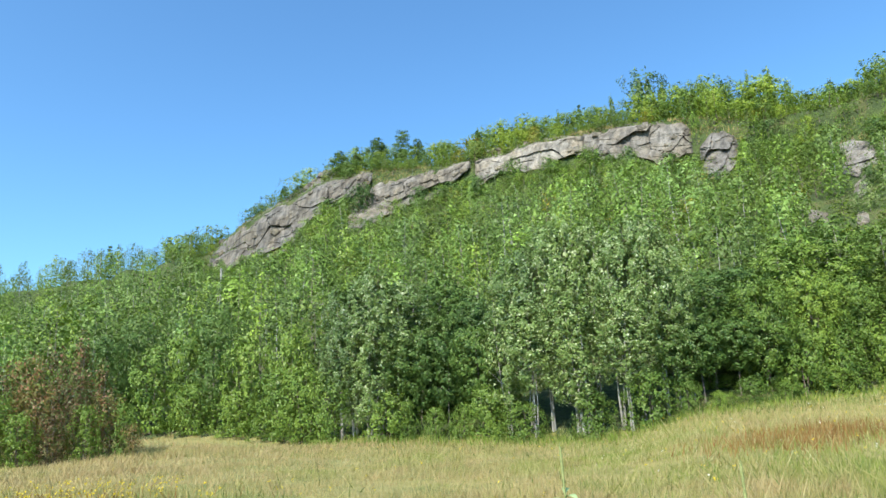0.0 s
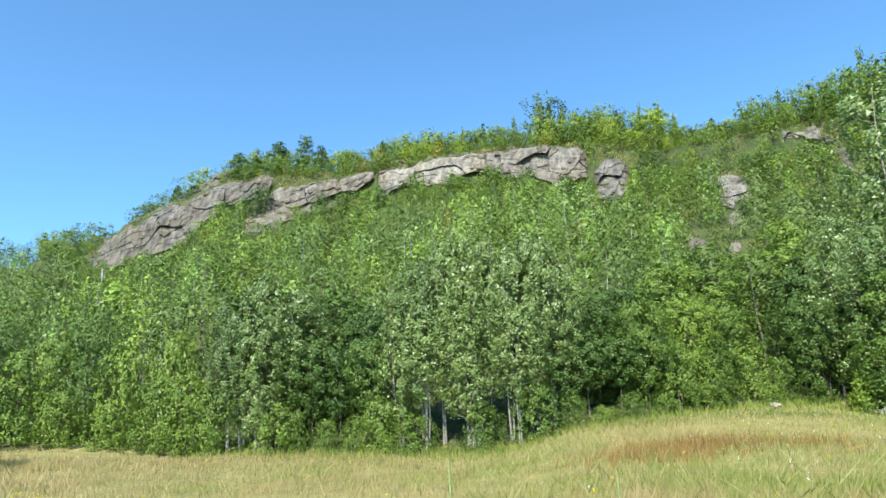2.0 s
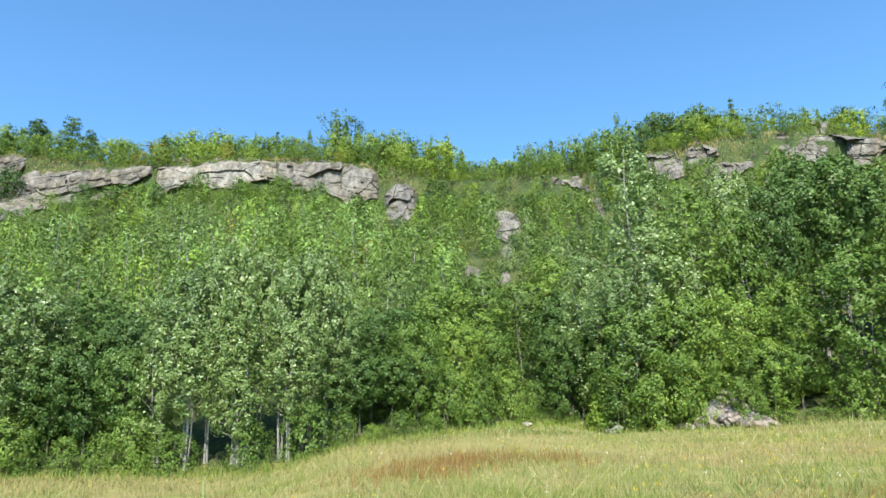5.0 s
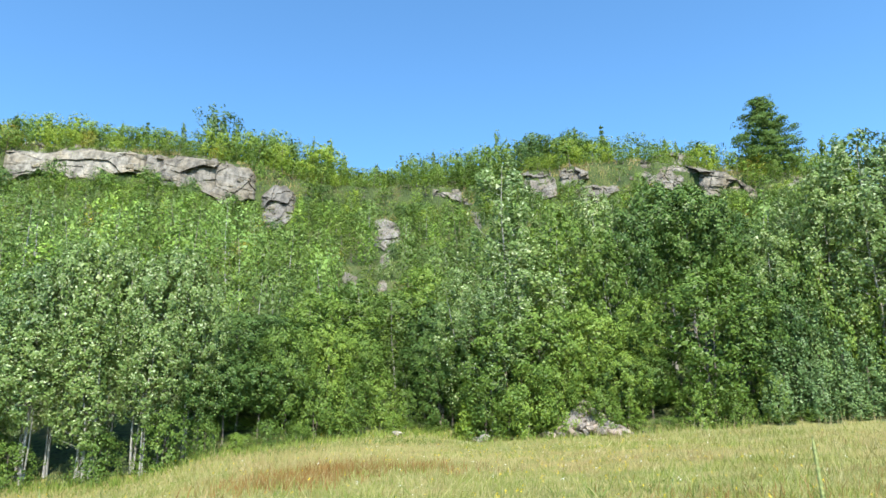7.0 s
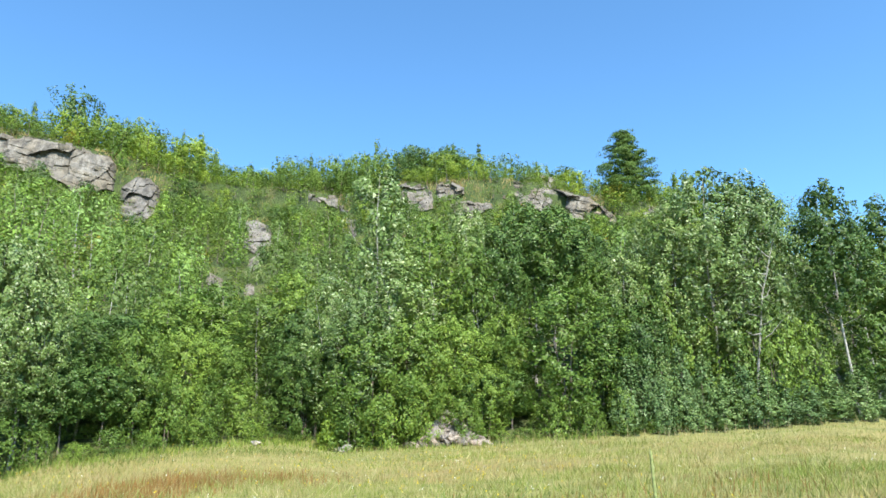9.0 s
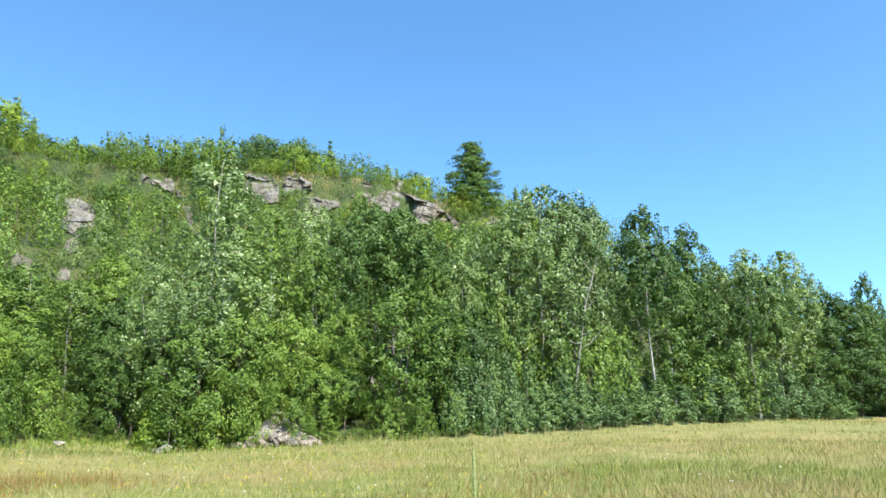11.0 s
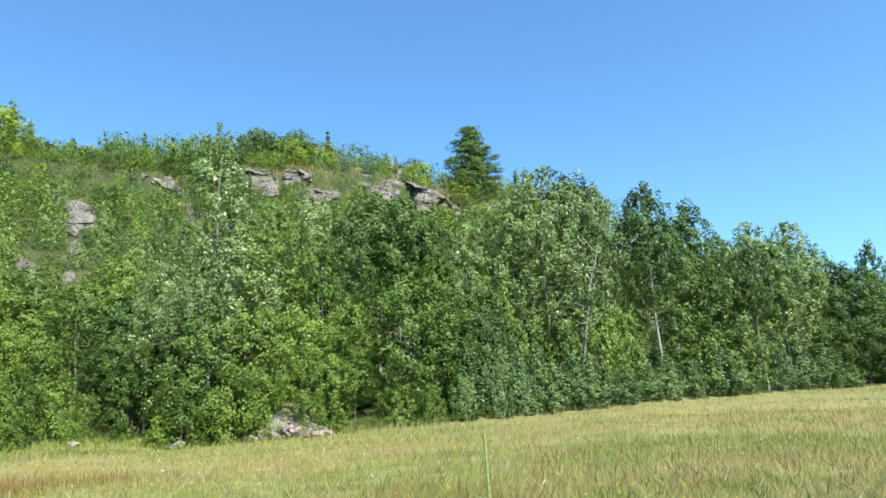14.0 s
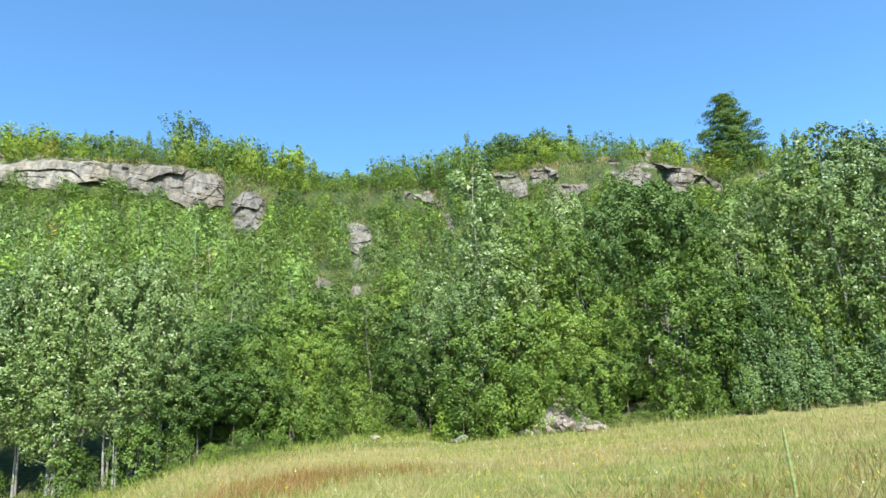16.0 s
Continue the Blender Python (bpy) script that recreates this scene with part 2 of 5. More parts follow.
def mesh_from(name, verts, faces, mats, index=None, smooth=False):
    """A mesh from arrays; all faces have as many corners as faces has columns."""
    me = bpy.data.meshes.new(name)
    faces = np.asarray(faces, np.int32)
    k = faces.shape[1]
    me.vertices.add(len(verts))
    me.vertices.foreach_set("co", np.asarray(verts, np.float32).ravel())
    me.loops.add(faces.size)
    me.loops.foreach_set("vertex_index", faces.ravel())
    me.polygons.add(len(faces))
    me.polygons.foreach_set("loop_start", np.arange(len(faces), dtype=np.int32) * k)
    for m in mats:
        me.materials.append(m)
    if index is not None:
        me.polygons.foreach_set("material_index", np.asarray(index, np.int32))
    me.polygons.foreach_set("use_smooth", np.full(len(faces), smooth))
    me.update(calc_edges=True)
    me.validate()
    return me


def grid_faces(n, m, wrap=False):
    """Quads of a grid of n rows of m points; wrap: the last column meets the first."""
    i, j = np.meshgrid(np.arange(n - 1), np.arange(m if wrap else m - 1), indexing="ij")
    j2 = (j + 1) % m
    return np.stack([i * m + j, i * m + j2, (i + 1) * m + j2, (i + 1) * m + j], -1).reshape(-1, 4)


def build_ground():
    az = np.concatenate([np.arange(-50, 116, 0.5), np.arange(116, 310, 4.0)])
    rr = np.concatenate([[0.05], np.arange(1, 26, 1.0), np.arange(26, 132, 1.2), np.geomspace(134, 4500, 40)])
    a, r = np.meshgrid(az, rr)
    x, y = polar(a, r)
    v = np.stack([x, y, ground_z(x, y)], -1).reshape(-1, 3)
    f = grid_faces(len(rr), len(az), wrap=True)[:, ::-1]
    q = f[:, 0]
    aq = np.where(a.ravel()[q] > 200, a.ravel()[q] - 360, a.ravel()[q])
    hill = (r.ravel()[q] > smooth_table(EDGE, np.clip(aq, -70, 175), 1) + 1.0) & (aq > -70) & (aq < 150)
    ob = new("ground", mesh_from("ground", v, f, [GROUND, HILL_FLOOR], hill.astype(int), smooth=True))
    tagged(ob, "dry summer meadow rising into a wooded hillside", "ground", kind="structure")


build_ground()

# ---------------------------------------------------------------- rock
def hash01(a, b, k):
    q = np.sin(a * 12.9898 + b * 78.233 + k * 37.7) * 43758.5453
    return q - np.floor(q)


def cells(u, v, size, seed, jitter=.85):
    """Uneven cells of a plane: each point's cell, its offset from the cell's heart, and how far it lies from the border."""
    u, v = u / size, v / size
    iu, iv = np.floor(u), np.floor(v)
    d1, d2 = np.full(u.shape, 9.0), np.full(u.shape, 9.0)
    ca, cb, du, dv = (np.zeros(u.shape) for _ in range(4))
    for p in (-1, 0, 1):
        for q in (-1, 0, 1):
            a, b = iu + p, iv + q
            x = u - (a + .5 + jitter * (hash01(a, b, seed) - .5))
            y = v - (b + .5 + jitter * (hash01(a, b, seed + 3) - .5))
            d = np.maximum(np.abs(x), np.abs(y)) * .55 + np.hypot(x, y) * .45
            near = d < d1
            d2 = np.where(near, d1, np.minimum(d2, d))
            d1 = np.where(near, d, d1)
            ca, cb, du, dv = np.where(near, a, ca), np.where(near, b, cb), np.where(near, x, du), np.where(near, y, dv)
    return ca, cb, du * size, dv * size, (d2 - d1) * size


def rock_relief(u, v, block, depth, seed, dip=-0.12, long=1.5):
    """How far a rock face stands out at u metres along it and v metres up: slabs and blocks parted by joints."""
    c, s = math.cos(math.atan(dip)), math.sin(math.atan(dip))
    p, q = (u * c - v * s) / long, u * s + v * c
    p, q = p + .12 * value_noise(u, v, 1.3, seed), q + .12 * value_noise(u, v, 1.1, seed + 1)
    out = np.zeros(u.shape)
    for size, amp, k in ((block * 2.3, depth * 1.15, 1), (block * 1.0, depth * .30, 2), (block * .42, depth * .08, 3)):
        a, b, x, y, e = cells(p, q, size, seed + 7 * k)
        out += amp * (hash01(a, b, seed + k) - .5) + amp * 1.1 / size * (x * (hash01(a, b, seed + k + .5) - .5) + y * (hash01(a, b, seed + k + .7) - .75))
        out -= (.6, .4, .25)[k - 1] * amp * np.clip(1 - e / (.035 * block + .03), 0, 1) * (hash01(a + b, b, seed + 9 * k) > (.3, .45, .5)[k - 1])
    # level shelves: the face steps back as it rises
    shelf = q / (block * 1.15) + .35 * value_noise(u, v, 3.0, seed + 8)
    step_in = shelf - np.floor(shelf)
    out += .2 * depth * (.5 - step_in) * (.5 + .5 * value_noise(u, v, 2.2, seed + 4))
    return out + 0.05 * depth * value_noise(u, v, 0.5, seed + 6) + .03 * depth * value_noise(u, v, .25, seed + 5)


CLIFFS = []


def slope_at(az, el):
    """Distance at which the land shows at the angle el above the eye's level, for one azimuth and many angles."""
    re, ze, rf, zf, rl, zl = [float(q[0]) for q in land(np.array([float(az)]))]
    r = np.arange(re, rl + 6, 0.25)
    x, y = polar(az, r)
    up = np.maximum.accumulate(np.degrees(np.arctan2(ground_z(x, y) - EYE, r)) + np.arange(len(r)) * 1e-6)
    return np.interp(el, up, r)


BLOCKS = {}


def block_mesh(mat, k):
    """An angular block of rock, one of five shapes, one metre wide."""
    if (mat.name, k) not in BLOCKS:
        g = random.Random(500 + k)
        bm = bmesh.new()
        bmesh.ops.create_cube(bm, size=1)
        for vert in bm.verts:
            vert.co += Vector((g.uniform(-.16, .16), g.uniform(-.16, .16), g.uniform(-.16, .16)))
        bmesh.ops.bevel(bm, geom=bm.edges[:], offset=.05, segments=1, affect="EDGES")
        me = bpy.data.meshes.new("rock_block")
        bm.to_mesh(me)
        bm.free()
        me.materials.append(mat)
        BLOCKS[(mat.name, k)] = me
    return BLOCKS[(mat.name, k)]


def cliff(label, az, low, high, seed, mat, block=1.2, depth=0.8, dip=-0.12, long=1.5, proud=0.5):
    """A crag between the angles low and high (rows of azimuth, angle) above the eye's level, standing out of the slope."""
    low, high = np.array(low, float), np.array(high, float)
    a0, a1 = az
    rm = float(slope_at((a0 + a1) / 2, (low[:, 1].mean() + high[:, 1].mean()) / 2))
    width, step = rm * radians(a1 - a0), 0.14
    span = rm * radians(high[:, 1].max() - low[:, 1].min())
    nx, nz = max(10, int(width / step)), max(8, int(min(span, 8) * 1.1 / step))
    ax, vx = np.linspace(a0, a1, nx), np.linspace(0, 1, nz)
    A, V = np.meshgrid(ax, vx)
    run = A * rm / 57.3
    e0 = np.interp(A, low[:, 0], low[:, 1]) - 0.15 + 0.5 * value_noise(run, A * 0, 2.2, seed + 9) + .1 * value_noise(run, A * 0, .6, seed + 10)
    e1 = np.interp(A, high[:, 0], high[:, 1]) + 0.08 + 0.26 * value_noise(run, A * 0, 1.7, seed + 11) + .08 * value_noise(run, A * 0, .5, seed + 12)
    E = e0 + (np.maximum(e1, e0 + 0.25) - e0) * V
    R = np.stack([slope_at(a, E[:, i]) for i, a in enumerate(ax)], 1)
    # even out the lie of the slope, so that joints and not bumps of soil give the form
    for _ in range(14):
        R[1:-1] = (R[:-2] + 2 * R[1:-1] + R[2:]) / 4
    D = R / np.cos(np.radians(E))
    up = D * np.sin(np.radians(E))
    tall = np.radians(e1 - e0) * rm
    rim = np.minimum(np.minimum(A - a0, a1 - A) * rm / 57.3 / 0.5, np.minimum(V * tall / 0.2, (1 - V) * tall / 0.3))
    rim = np.clip(rim, 0, 1) ** 0.6
    D = D - proud - rock_relief(run, up, block, depth, seed, dip, long) * (0.3 + 0.7 * rim) + (1 - rim) * (.7 + proud)
    x, y = polar(A, D * np.cos(np.radians(E)))
    z = EYE + D * np.sin(np.radians(E))
    o = np.array([x.mean(), y.mean(), z.min()])
    v = np.stack([x, y, z], -1).reshape(-1, 3) - o
    ob = new("cliff", mesh_from("cliff", v, grid_faces(nz, nx), [mat]))
    ob.location = o
    CLIFFS.append((a0, a1, low, high))
    # loose and jutting blocks
    br = random.Random(seed)
    for _ in range(int(width * (e1 - e0).mean() / 57.3 * rm * .07) + 2):
        i, k = br.randrange(2, nx - 2), br.randrange(2, nz - 2)
        if rim[k, i] < .5:
            continue
        blk = new("rock_block", block_mesh(mat, br.randrange(5)))
        w = br.uniform(.35, .9) * block * .8
        blk.matrix_basis = Matrix.Translation(Vector(v.reshape(nz, nx, 3)[k, i])) @ Euler((br.uniform(-.2, .2), math.atan(dip) + br.uniform(-.25, .25), radians(-A[k, i]) + br.uniform(-.5, .5))).to_matrix().to_4x4() @ Matrix.Diagonal((w * 1.25, w * .7, w * .7, 1))
        blk.parent = ob
    return tagged(ob, label, "cliff", group="rock outcrops on the hillside")


def crag_above(az, el):
    """The foot of the lowest bare rock above a place that shows at az, el; None where there is none, 0 on the rock itself."""
    foot = None
    for a0, a1, lo, hi in CLIFFS:
        if a0 - .15 < az < a1 + .15:
            b, t = float(np.interp(az, lo[:, 0], lo[:, 1])), float(np.interp(az, hi[:, 0], hi[:, 1]))
            if b - .12 < el < t + .03:
                return 0
            if b > el:
                foot = b if foot is None else min(foot, b)
    return foot


def leafy(az):
    """How far, in degrees, growth at a crag's foot rises over the rock: uneven clumps and gaps."""
    w = math.sin(az * 1.9 + 1.0) + .8 * math.sin(az * 3.7 + 2.2) + .6 * math.sin(az * 7.9)
    return max(-.3, .02 + .5 * w)


def ground_el(az, r):
    x, y = polar(az, r)
    return math.degrees(math.atan2(float(ground_z(x, y)) - EYE, r))


def boulder_mesh(name, size, seed, mat, n=3):
    bm = bmesh.new()
    bmesh.ops.create_icosphere(bm, subdivisions=n, radius=1)
    rng = random.Random(seed)
    planes = [(Vector((rng.gauss(0, 1), rng.gauss(0, 1), rng.gauss(0, 1))).normalized(), rng.uniform(.42, .8)) for _ in range(16)]
    for vert in bm.verts:
        for nrm, d in planes:
            k = vert.co.dot(nrm) - d
            if k > 0:
                vert.co -= nrm * k
        vert.co *= 1 + 0.06 * noise.noise(vert.co * 2.3 + Vector((seed, 0, 0)))
        vert.co = Vector((vert.co.x * size[0], vert.co.y * size[1], vert.co.z * size[2]))
    me = bpy.data.meshes.new(name)
    bm.to_mesh(me)
    bm.free()
    me.materials.append(mat)
    return me


# ---------------------------------------------------------------- plants
def tube(path, radii, sides=6):
    """Vertices and quads of a tapered tube along a path."""
    path, radii = np.asarray(path, float), np.asarray(radii, float)
    t = np.gradient(path, axis=0)
    t /= np.linalg.norm(t, axis=1)[:, None] + 1e-9
    ref = np.where(np.abs(t[:, 2:3]) > 0.9, np.array([[1.0, 0, 0]]), np.array([[0, 0, 1.0]]))
    a = np.cross(t, ref)
    a /= np.linalg.norm(a, axis=1)[:, None]
    b = np.cross(t, a)
    ang = np.linspace(0, 2 * np.pi, sides, endpoint=False)
    ring = a[:, None, :] * np.cos(ang)[None, :, None] + b[:, None, :] * np.sin(ang)[None, :, None]
    v = (path[:, None, :] + ring * radii[:, None, None]).reshape(-1, 3)
    return v, grid_faces(len(path), sides, wrap=True)


def leaf_cards(centres, normals, size, rng, aspect=0.62, corners=4):
    """One small folded leaf at each centre, of four corners, or of three for leaves seen from afar."""
    n = len(centres)
    d = rng.normal(size=(n, 3))
    d -= normals * (d * normals).sum(1)[:, None]
    d /= np.linalg.norm(d, axis=1)[:, None] + 1e-9
    s = np.cross(normals, d)
    L = (size * rng.uniform(0.7, 1.35, n))[:, None]
    w = L * aspect * 0.5
    if corners == 3:
        v = np.stack([centres - d * L * .45 - s * w, centres - d * L * .3 + s * w * 1.2, centres + d * L * .65], 1)
    else:
        v = np.stack([centres - d * L * .5, centres + s * w + normals * L * .12, centres + d * L * .5, centres - s * w + normals * L * .12], 1)
    return v.reshape(-1, 3), np.arange(corners * n).reshape(n, corners)


def crown_profile(kind, u):
    """Half-width of the crown, 0 to 1, at height u of the crown (0 foot, 1 top)."""
    if kind == "aspen":
        return np.sqrt(np.clip(1 - (1.78 * u - 0.80) ** 2, 0.05, 1))
    if kind == "shrub":
        return np.sqrt(np.clip(1 - (1.22 * u - 0.27) ** 2, 0.03, 1))
    if kind == "sapling":
        return np.clip(1.02 - u, 0.03, 1) ** 0.75 * np.clip(0.5 + 2.2 * u, 0, 1)
    if kind == "oak":
        return np.sqrt(np.clip(1 - np.where(u < .55, (.55 - u) / .6, (u - .55) / .47) ** 2, 0.05, 1))
    if kind == "pine":
        return np.clip(1.02 - u, 0.02, 1) ** 0.66 * np.clip(0.75 + 1.2 * u, 0, 1)
    return np.clip(1.03 - u, 0.03, 1) ** 0.85 * np.clip(0.6 + 3 * u, 0, 1)


RISE = {"aspen": 0.6, "shrub": 0.6, "sapling": 0.8, "oak": 0.45, "pine": 0.1, "spruce": -0.15}


def grow(kind, h, rad, base, leaves, leaf, seed, stems=1, limbs=26, corners=3, fine=False):
    """Arrays of a tree h metres high: its wood (vertices, quads) and its leaves (vertices, faces).
    Clumps of leaves make an uneven, lobed dome; boughs run to them from the stems."""
    rng = np.random.default_rng(seed)
    conifer = kind in ("pine", "spruce")
    z0 = base * h
    tall = h - z0
    n = (330 if kind == "pine" else 200 if conifer else 150) if fine else (110 if conifer else 80)
    grid = np.linspace(0, 1, 200)
    area = np.cumsum(crown_profile(kind, grid) + .06)
    u = np.interp((np.arange(n) + rng.uniform(0, 1, n)) / n, area / area[-1], grid)
    ang = np.arange(n) * 2.39996 + rng.normal(0, .3, n)
    ph = rng.uniform(0, 6.28, 5)
    lobe = 1 + .13 * np.sin(2 * ang + 4 * u + ph[0]) + .12 * np.sin(3 * ang - 9 * u + ph[1]) + .09 * np.sin(5 * ang + 14 * u + ph[2])
    depth = rng.uniform(.74, 1.0, n)
    if conifer:
        tiers = 10 if kind == "pine" else 14
        level = np.floor(u * tiers)
        u = np.clip((level + .5 + rng.normal(0, .10, n)) / tiers, 0, 1)
        lobe = 1 + .20 * np.sin(level * 2.7 + 2 * ang + ph[0]) + .12 * np.sin(level * 5.1 + 3 * ang + ph[1])
        depth = rng.uniform(.25, 1.0, n) ** .7
    wide_here = crown_profile(kind, u)
    slope = -(crown_profile(kind, np.clip(u + .03, 0, 1)) - crown_profile(kind, np.clip(u - .03, 0, 1))) / .06 * rad / tall
    face = np.stack([np.cos(ang), np.sin(ang), np.clip(slope, -.5, 2.5)], 1)
    face /= np.linalg.norm(face, axis=1)[:, None]
    rho = rad * wide_here * lobe * depth
    ball = (rad * (.075 if conifer else .125 if fine else .15) + .05) * rng.uniform(.65, 1.4, n)
    cz = z0 + tall * u - np.where(u > .85, ball * .8, 0)
    if conifer:
        cz += (.10 if kind == "pine" else -.25) * rho
    hub = np.stack([rho * np.cos(ang), rho * np.sin(ang), cz], 1)
    lean = rng.normal(0, .022, 2) * h
    hub[:, :2] += lean * (np.clip(hub[:, 2:3], 0, h) / h) ** 1.5
    # stems, and boughs to some of the clumps
    wv, wf, nw = [], [], 0
    order = rng.permutation(n)[:limbs * stems]
    for s in range(stems):
        sh = h * (.94 if s == 0 else rng.uniform(.66, .92))
        a0 = rng.uniform(0, 2 * np.pi)
        off = np.array([np.cos(a0), np.sin(a0)]) * (0 if s == 0 else rng.uniform(.15, .4) * rad)
        k = 6 if fine else 4
        q = np.linspace(0, 1, k)
        bend = np.cumsum(rng.normal(0, .016, (k, 2)), 0) * sh * (q[:, None] ** .7) + lean * q[:, None] ** 1.5
        path = np.stack([bend[:, 0] + off[0] * (.35 + .8 * q), bend[:, 1] + off[1] * (.35 + .8 * q), q * sh - 0.25], 1)
        r0 = (0.0062 if kind == "aspen" else 0.008) * sh + 0.012
        v, f = tube(path, r0 * (1 - 0.88 * q) * (1 + 0.5 * np.exp(-q * 20)), 7 if fine else 4)
        wv.append(v), wf.append(f + nw)
        nw += len(v)
        for i in order[s::stems]:
            zr = np.clip(hub[i, 2] - RISE[kind] * rho[i] * rng.uniform(.7, 1.3), z0 * .7, sh * .97)
            p0 = np.array([np.interp(zr, path[:, 2], path[:, c]) for c in range(3)])
            mid = (p0 + hub[i]) / 2 + np.array([0, 0, -.06 * rho[i]]) + rng.normal(0, .03 * rho[i] + .01, 3)
            v, f = tube(np.array([p0, mid, hub[i]]), max(.007, r0 * .34 * (1 - .75 * zr / sh)) * np.array([1, .6, .2]), 3)
            wv.append(v), wf.append(f + nw)
            nw += len(v)
    # leaves
    w = ball ** 2 * rng.uniform(.5, 1.5, n)
    pick = rng.choice(n, leaves, p=w / w.sum())
    way = rng.normal(size=(leaves, 3)) + face[pick] * .5
    way /= np.linalg.norm(way, axis=1)[:, None] + 1e-9
    off = way * (ball[pick] * rng.uniform(.15, 1.15, leaves) ** .5)[:, None]
    off[:, 2] *= {"aspen": 1.35, "sapling": 1.6, "oak": 1.0, "shrub": 1.15, "pine": .5, "spruce": .5}[kind]
    if conifer:
        off[:, :2] *= 1.8
    c = hub[pick] + off
    core = np.arange(leaves) < leaves * (.13 if not conifer else .05)
    c[core, :2] *= rng.uniform(.25, .65, core.sum())[:, None]
    size = np.where(core, leaf * 1.9, leaf)
    c[:, 2] = np.where(c[:, 2] < 0.1, rng.uniform(.1, .5, leaves), c[:, 2])
    c[:, 2] = np.minimum(c[:, 2], h * 1.02 - rng.uniform(0, .03, leaves) * h)
    nrm = rng.normal(size=(leaves, 3)) * .36 + way * .4 + face[pick] * .6 + np.array([0, 0, .06])
    nrm /= np.linalg.norm(nrm, axis=1)[:, None]
    v, f = leaf_cards(c, nrm, size, rng, 0.34 if conifer else 0.72, corners)
    return np.vstack(wv), np.vstack(wf), v, f


TREE_TAGS = {
    "aspen": ("aspen_tree", "tree"), "shrub": ("shrub", "shrub"), "sapling": ("sapling", "tree"), "oak": ("broadleaf_tree", "tree"),
    "pine": ("pine_tree", "tree"), "spruce": ("spruce_tree", "tree")}


stock_trees = []


def tree_thing(kind, label, group, leaf_mat, bark, h, rad, base, leaves, leaf, seed, stems=1, limbs=26, name=None, fine=True):
    wv, wf, lv, lf = grow(kind, h, rad, base, leaves, leaf, seed, stems, limbs, 3, fine)
    nm, cat = TREE_TAGS[kind]
    root = tagged(new(name or nm), label, cat, group=group)
    t = new("trunk", mesh_from("trunk", wv, wf, [BARK[bark]], smooth=True))
    c = new("crown", mesh_from("crown", lv, lf, [LEAF[leaf_mat]]))
    t.parent = c.parent = root
    stock_trees.append(root)
    return root


placed = {}


def plant(proto, az, r, scale=1.0, turn=0.0, wide=None, sink=0.05):
    """Sets a tree, or a copy of it, on the ground."""
    x, y = polar(az, r)
    z = float(ground_z(x, y)) - sink
    w = scale if wide is None else wide
    m = Matrix.Translation((x, y, z)) @ Matrix.Rotation(turn, 4, "Z") @ Matrix.Diagonal((w, w, scale, 1))
    if proto.name in placed:
        return copy_thing(proto, m @ Matrix.Diagonal((1 / proto.scale[0], 1 / proto.scale[1], 1 / proto.scale[2], 1)))
    placed[proto.name] = 1
    proto.matrix_basis = m
    return proto


def rise_to(az, r, el):
    """Height above the ground at az, r that shows at that angle above the eye's level."""
    x, y = polar(az, r)
    return EYE + r * math.tan(radians(el)) - float(ground_z(x, y))

# ---------------------------------------------------------------- crags
CRAG_LABEL = "weathered grey granite crag broken into blocks by joints"
cliff("long sloping grey granite crag at the hill's shoulder", (-19.9, -5.9), [(-19.9, 10.9), (-19.2, 11.3), (-17.2, 12.0), (-14.2, 12.6), (-12.8, 13.8), (-11.7, 15.4), (-9.8, 16.8), (-7.7, 18.0), (-5.9, 18.9)],
      [(-19.9, 11.9), (-19.4, 13.0), (-18.1, 14.3), (-16.1, 15.7), (-13.9, 17.0), (-11.2, 19.1), (-8.2, 20.0), (-5.9, 19.6)], 11, ROCK, block=1.5, depth=1.0, dip=-.38)
cliff(CRAG_LABEL, (-8.4, 3.0), [(-8.4, 14.8), (-5.7, 15.2), (-3.5, 16.2), (-1.3, 17.2), (1.1, 18.1), (3, 19.2)],
      [(-8.4, 16.0), (-6.8, 17.8), (-4.6, 18.7), (-1.8, 19.4), (.1, 19.9), (3, 20.2)], 12, ROCK, block=1.5, depth=.9, dip=-.3)
cliff("pale grey granite ledge with long level cracks", (3.2, 13.2), [(3.2, 17.4), (5.5, 18.8), (8, 18.8), (11.1, 19.2), (13.2, 19.8)],
      [(3.2, 19.9), (4.5, 20.8), (8, 21.4), (11.1, 21.6), (13.2, 21.1)], 13, ROCK_PALE, block=1.7, depth=.7, dip=-.06, long=2.4, proud=.8)
cliff("dark grey upright granite crag under hilltop trees", (12.9, 22.1), [(12.9, 19.9), (15.7, 19.2), (18.7, 18.5), (20.7, 17.8), (22.1, 18.7)],
      [(12.9, 21.1), (16.3, 21.7), (18.9, 21.6), (21.4, 21.1), (22.1, 20.3)], 14, ROCK, block=1.6, depth=.8, dip=.2, long=1.0, proud=.9)
cliff(CRAG_LABEL, (22.4, 25.5), [(22.4, 17.1), (23.4, 15.9), (24.4, 16.1), (25.5, 17.6)], [(22.4, 18.6), (23.6, 19.8), (24.6, 19.8), (25.5, 18.9)], 15, ROCK, block=1.1, depth=.9, dip=.25, long=.9)
cliff("pale broken rock at the head of a gully", (32.2, 34.8), [(32.2, 15.2), (33.2, 14.2), (34.8, 15.4)], [(32.2, 17.0), (33.4, 17.2), (34.8, 16.6)], 16, ROCK_PALE, block=.8, depth=.8)
cliff("pale stony gully bed between shrubs", (32.6, 33.9), [(32.6, 12.9), (33.9, 13.2)], [(32.6, 14.0), (33.9, 14.8)], 26, ROCK_PALE, block=.6, depth=.5)
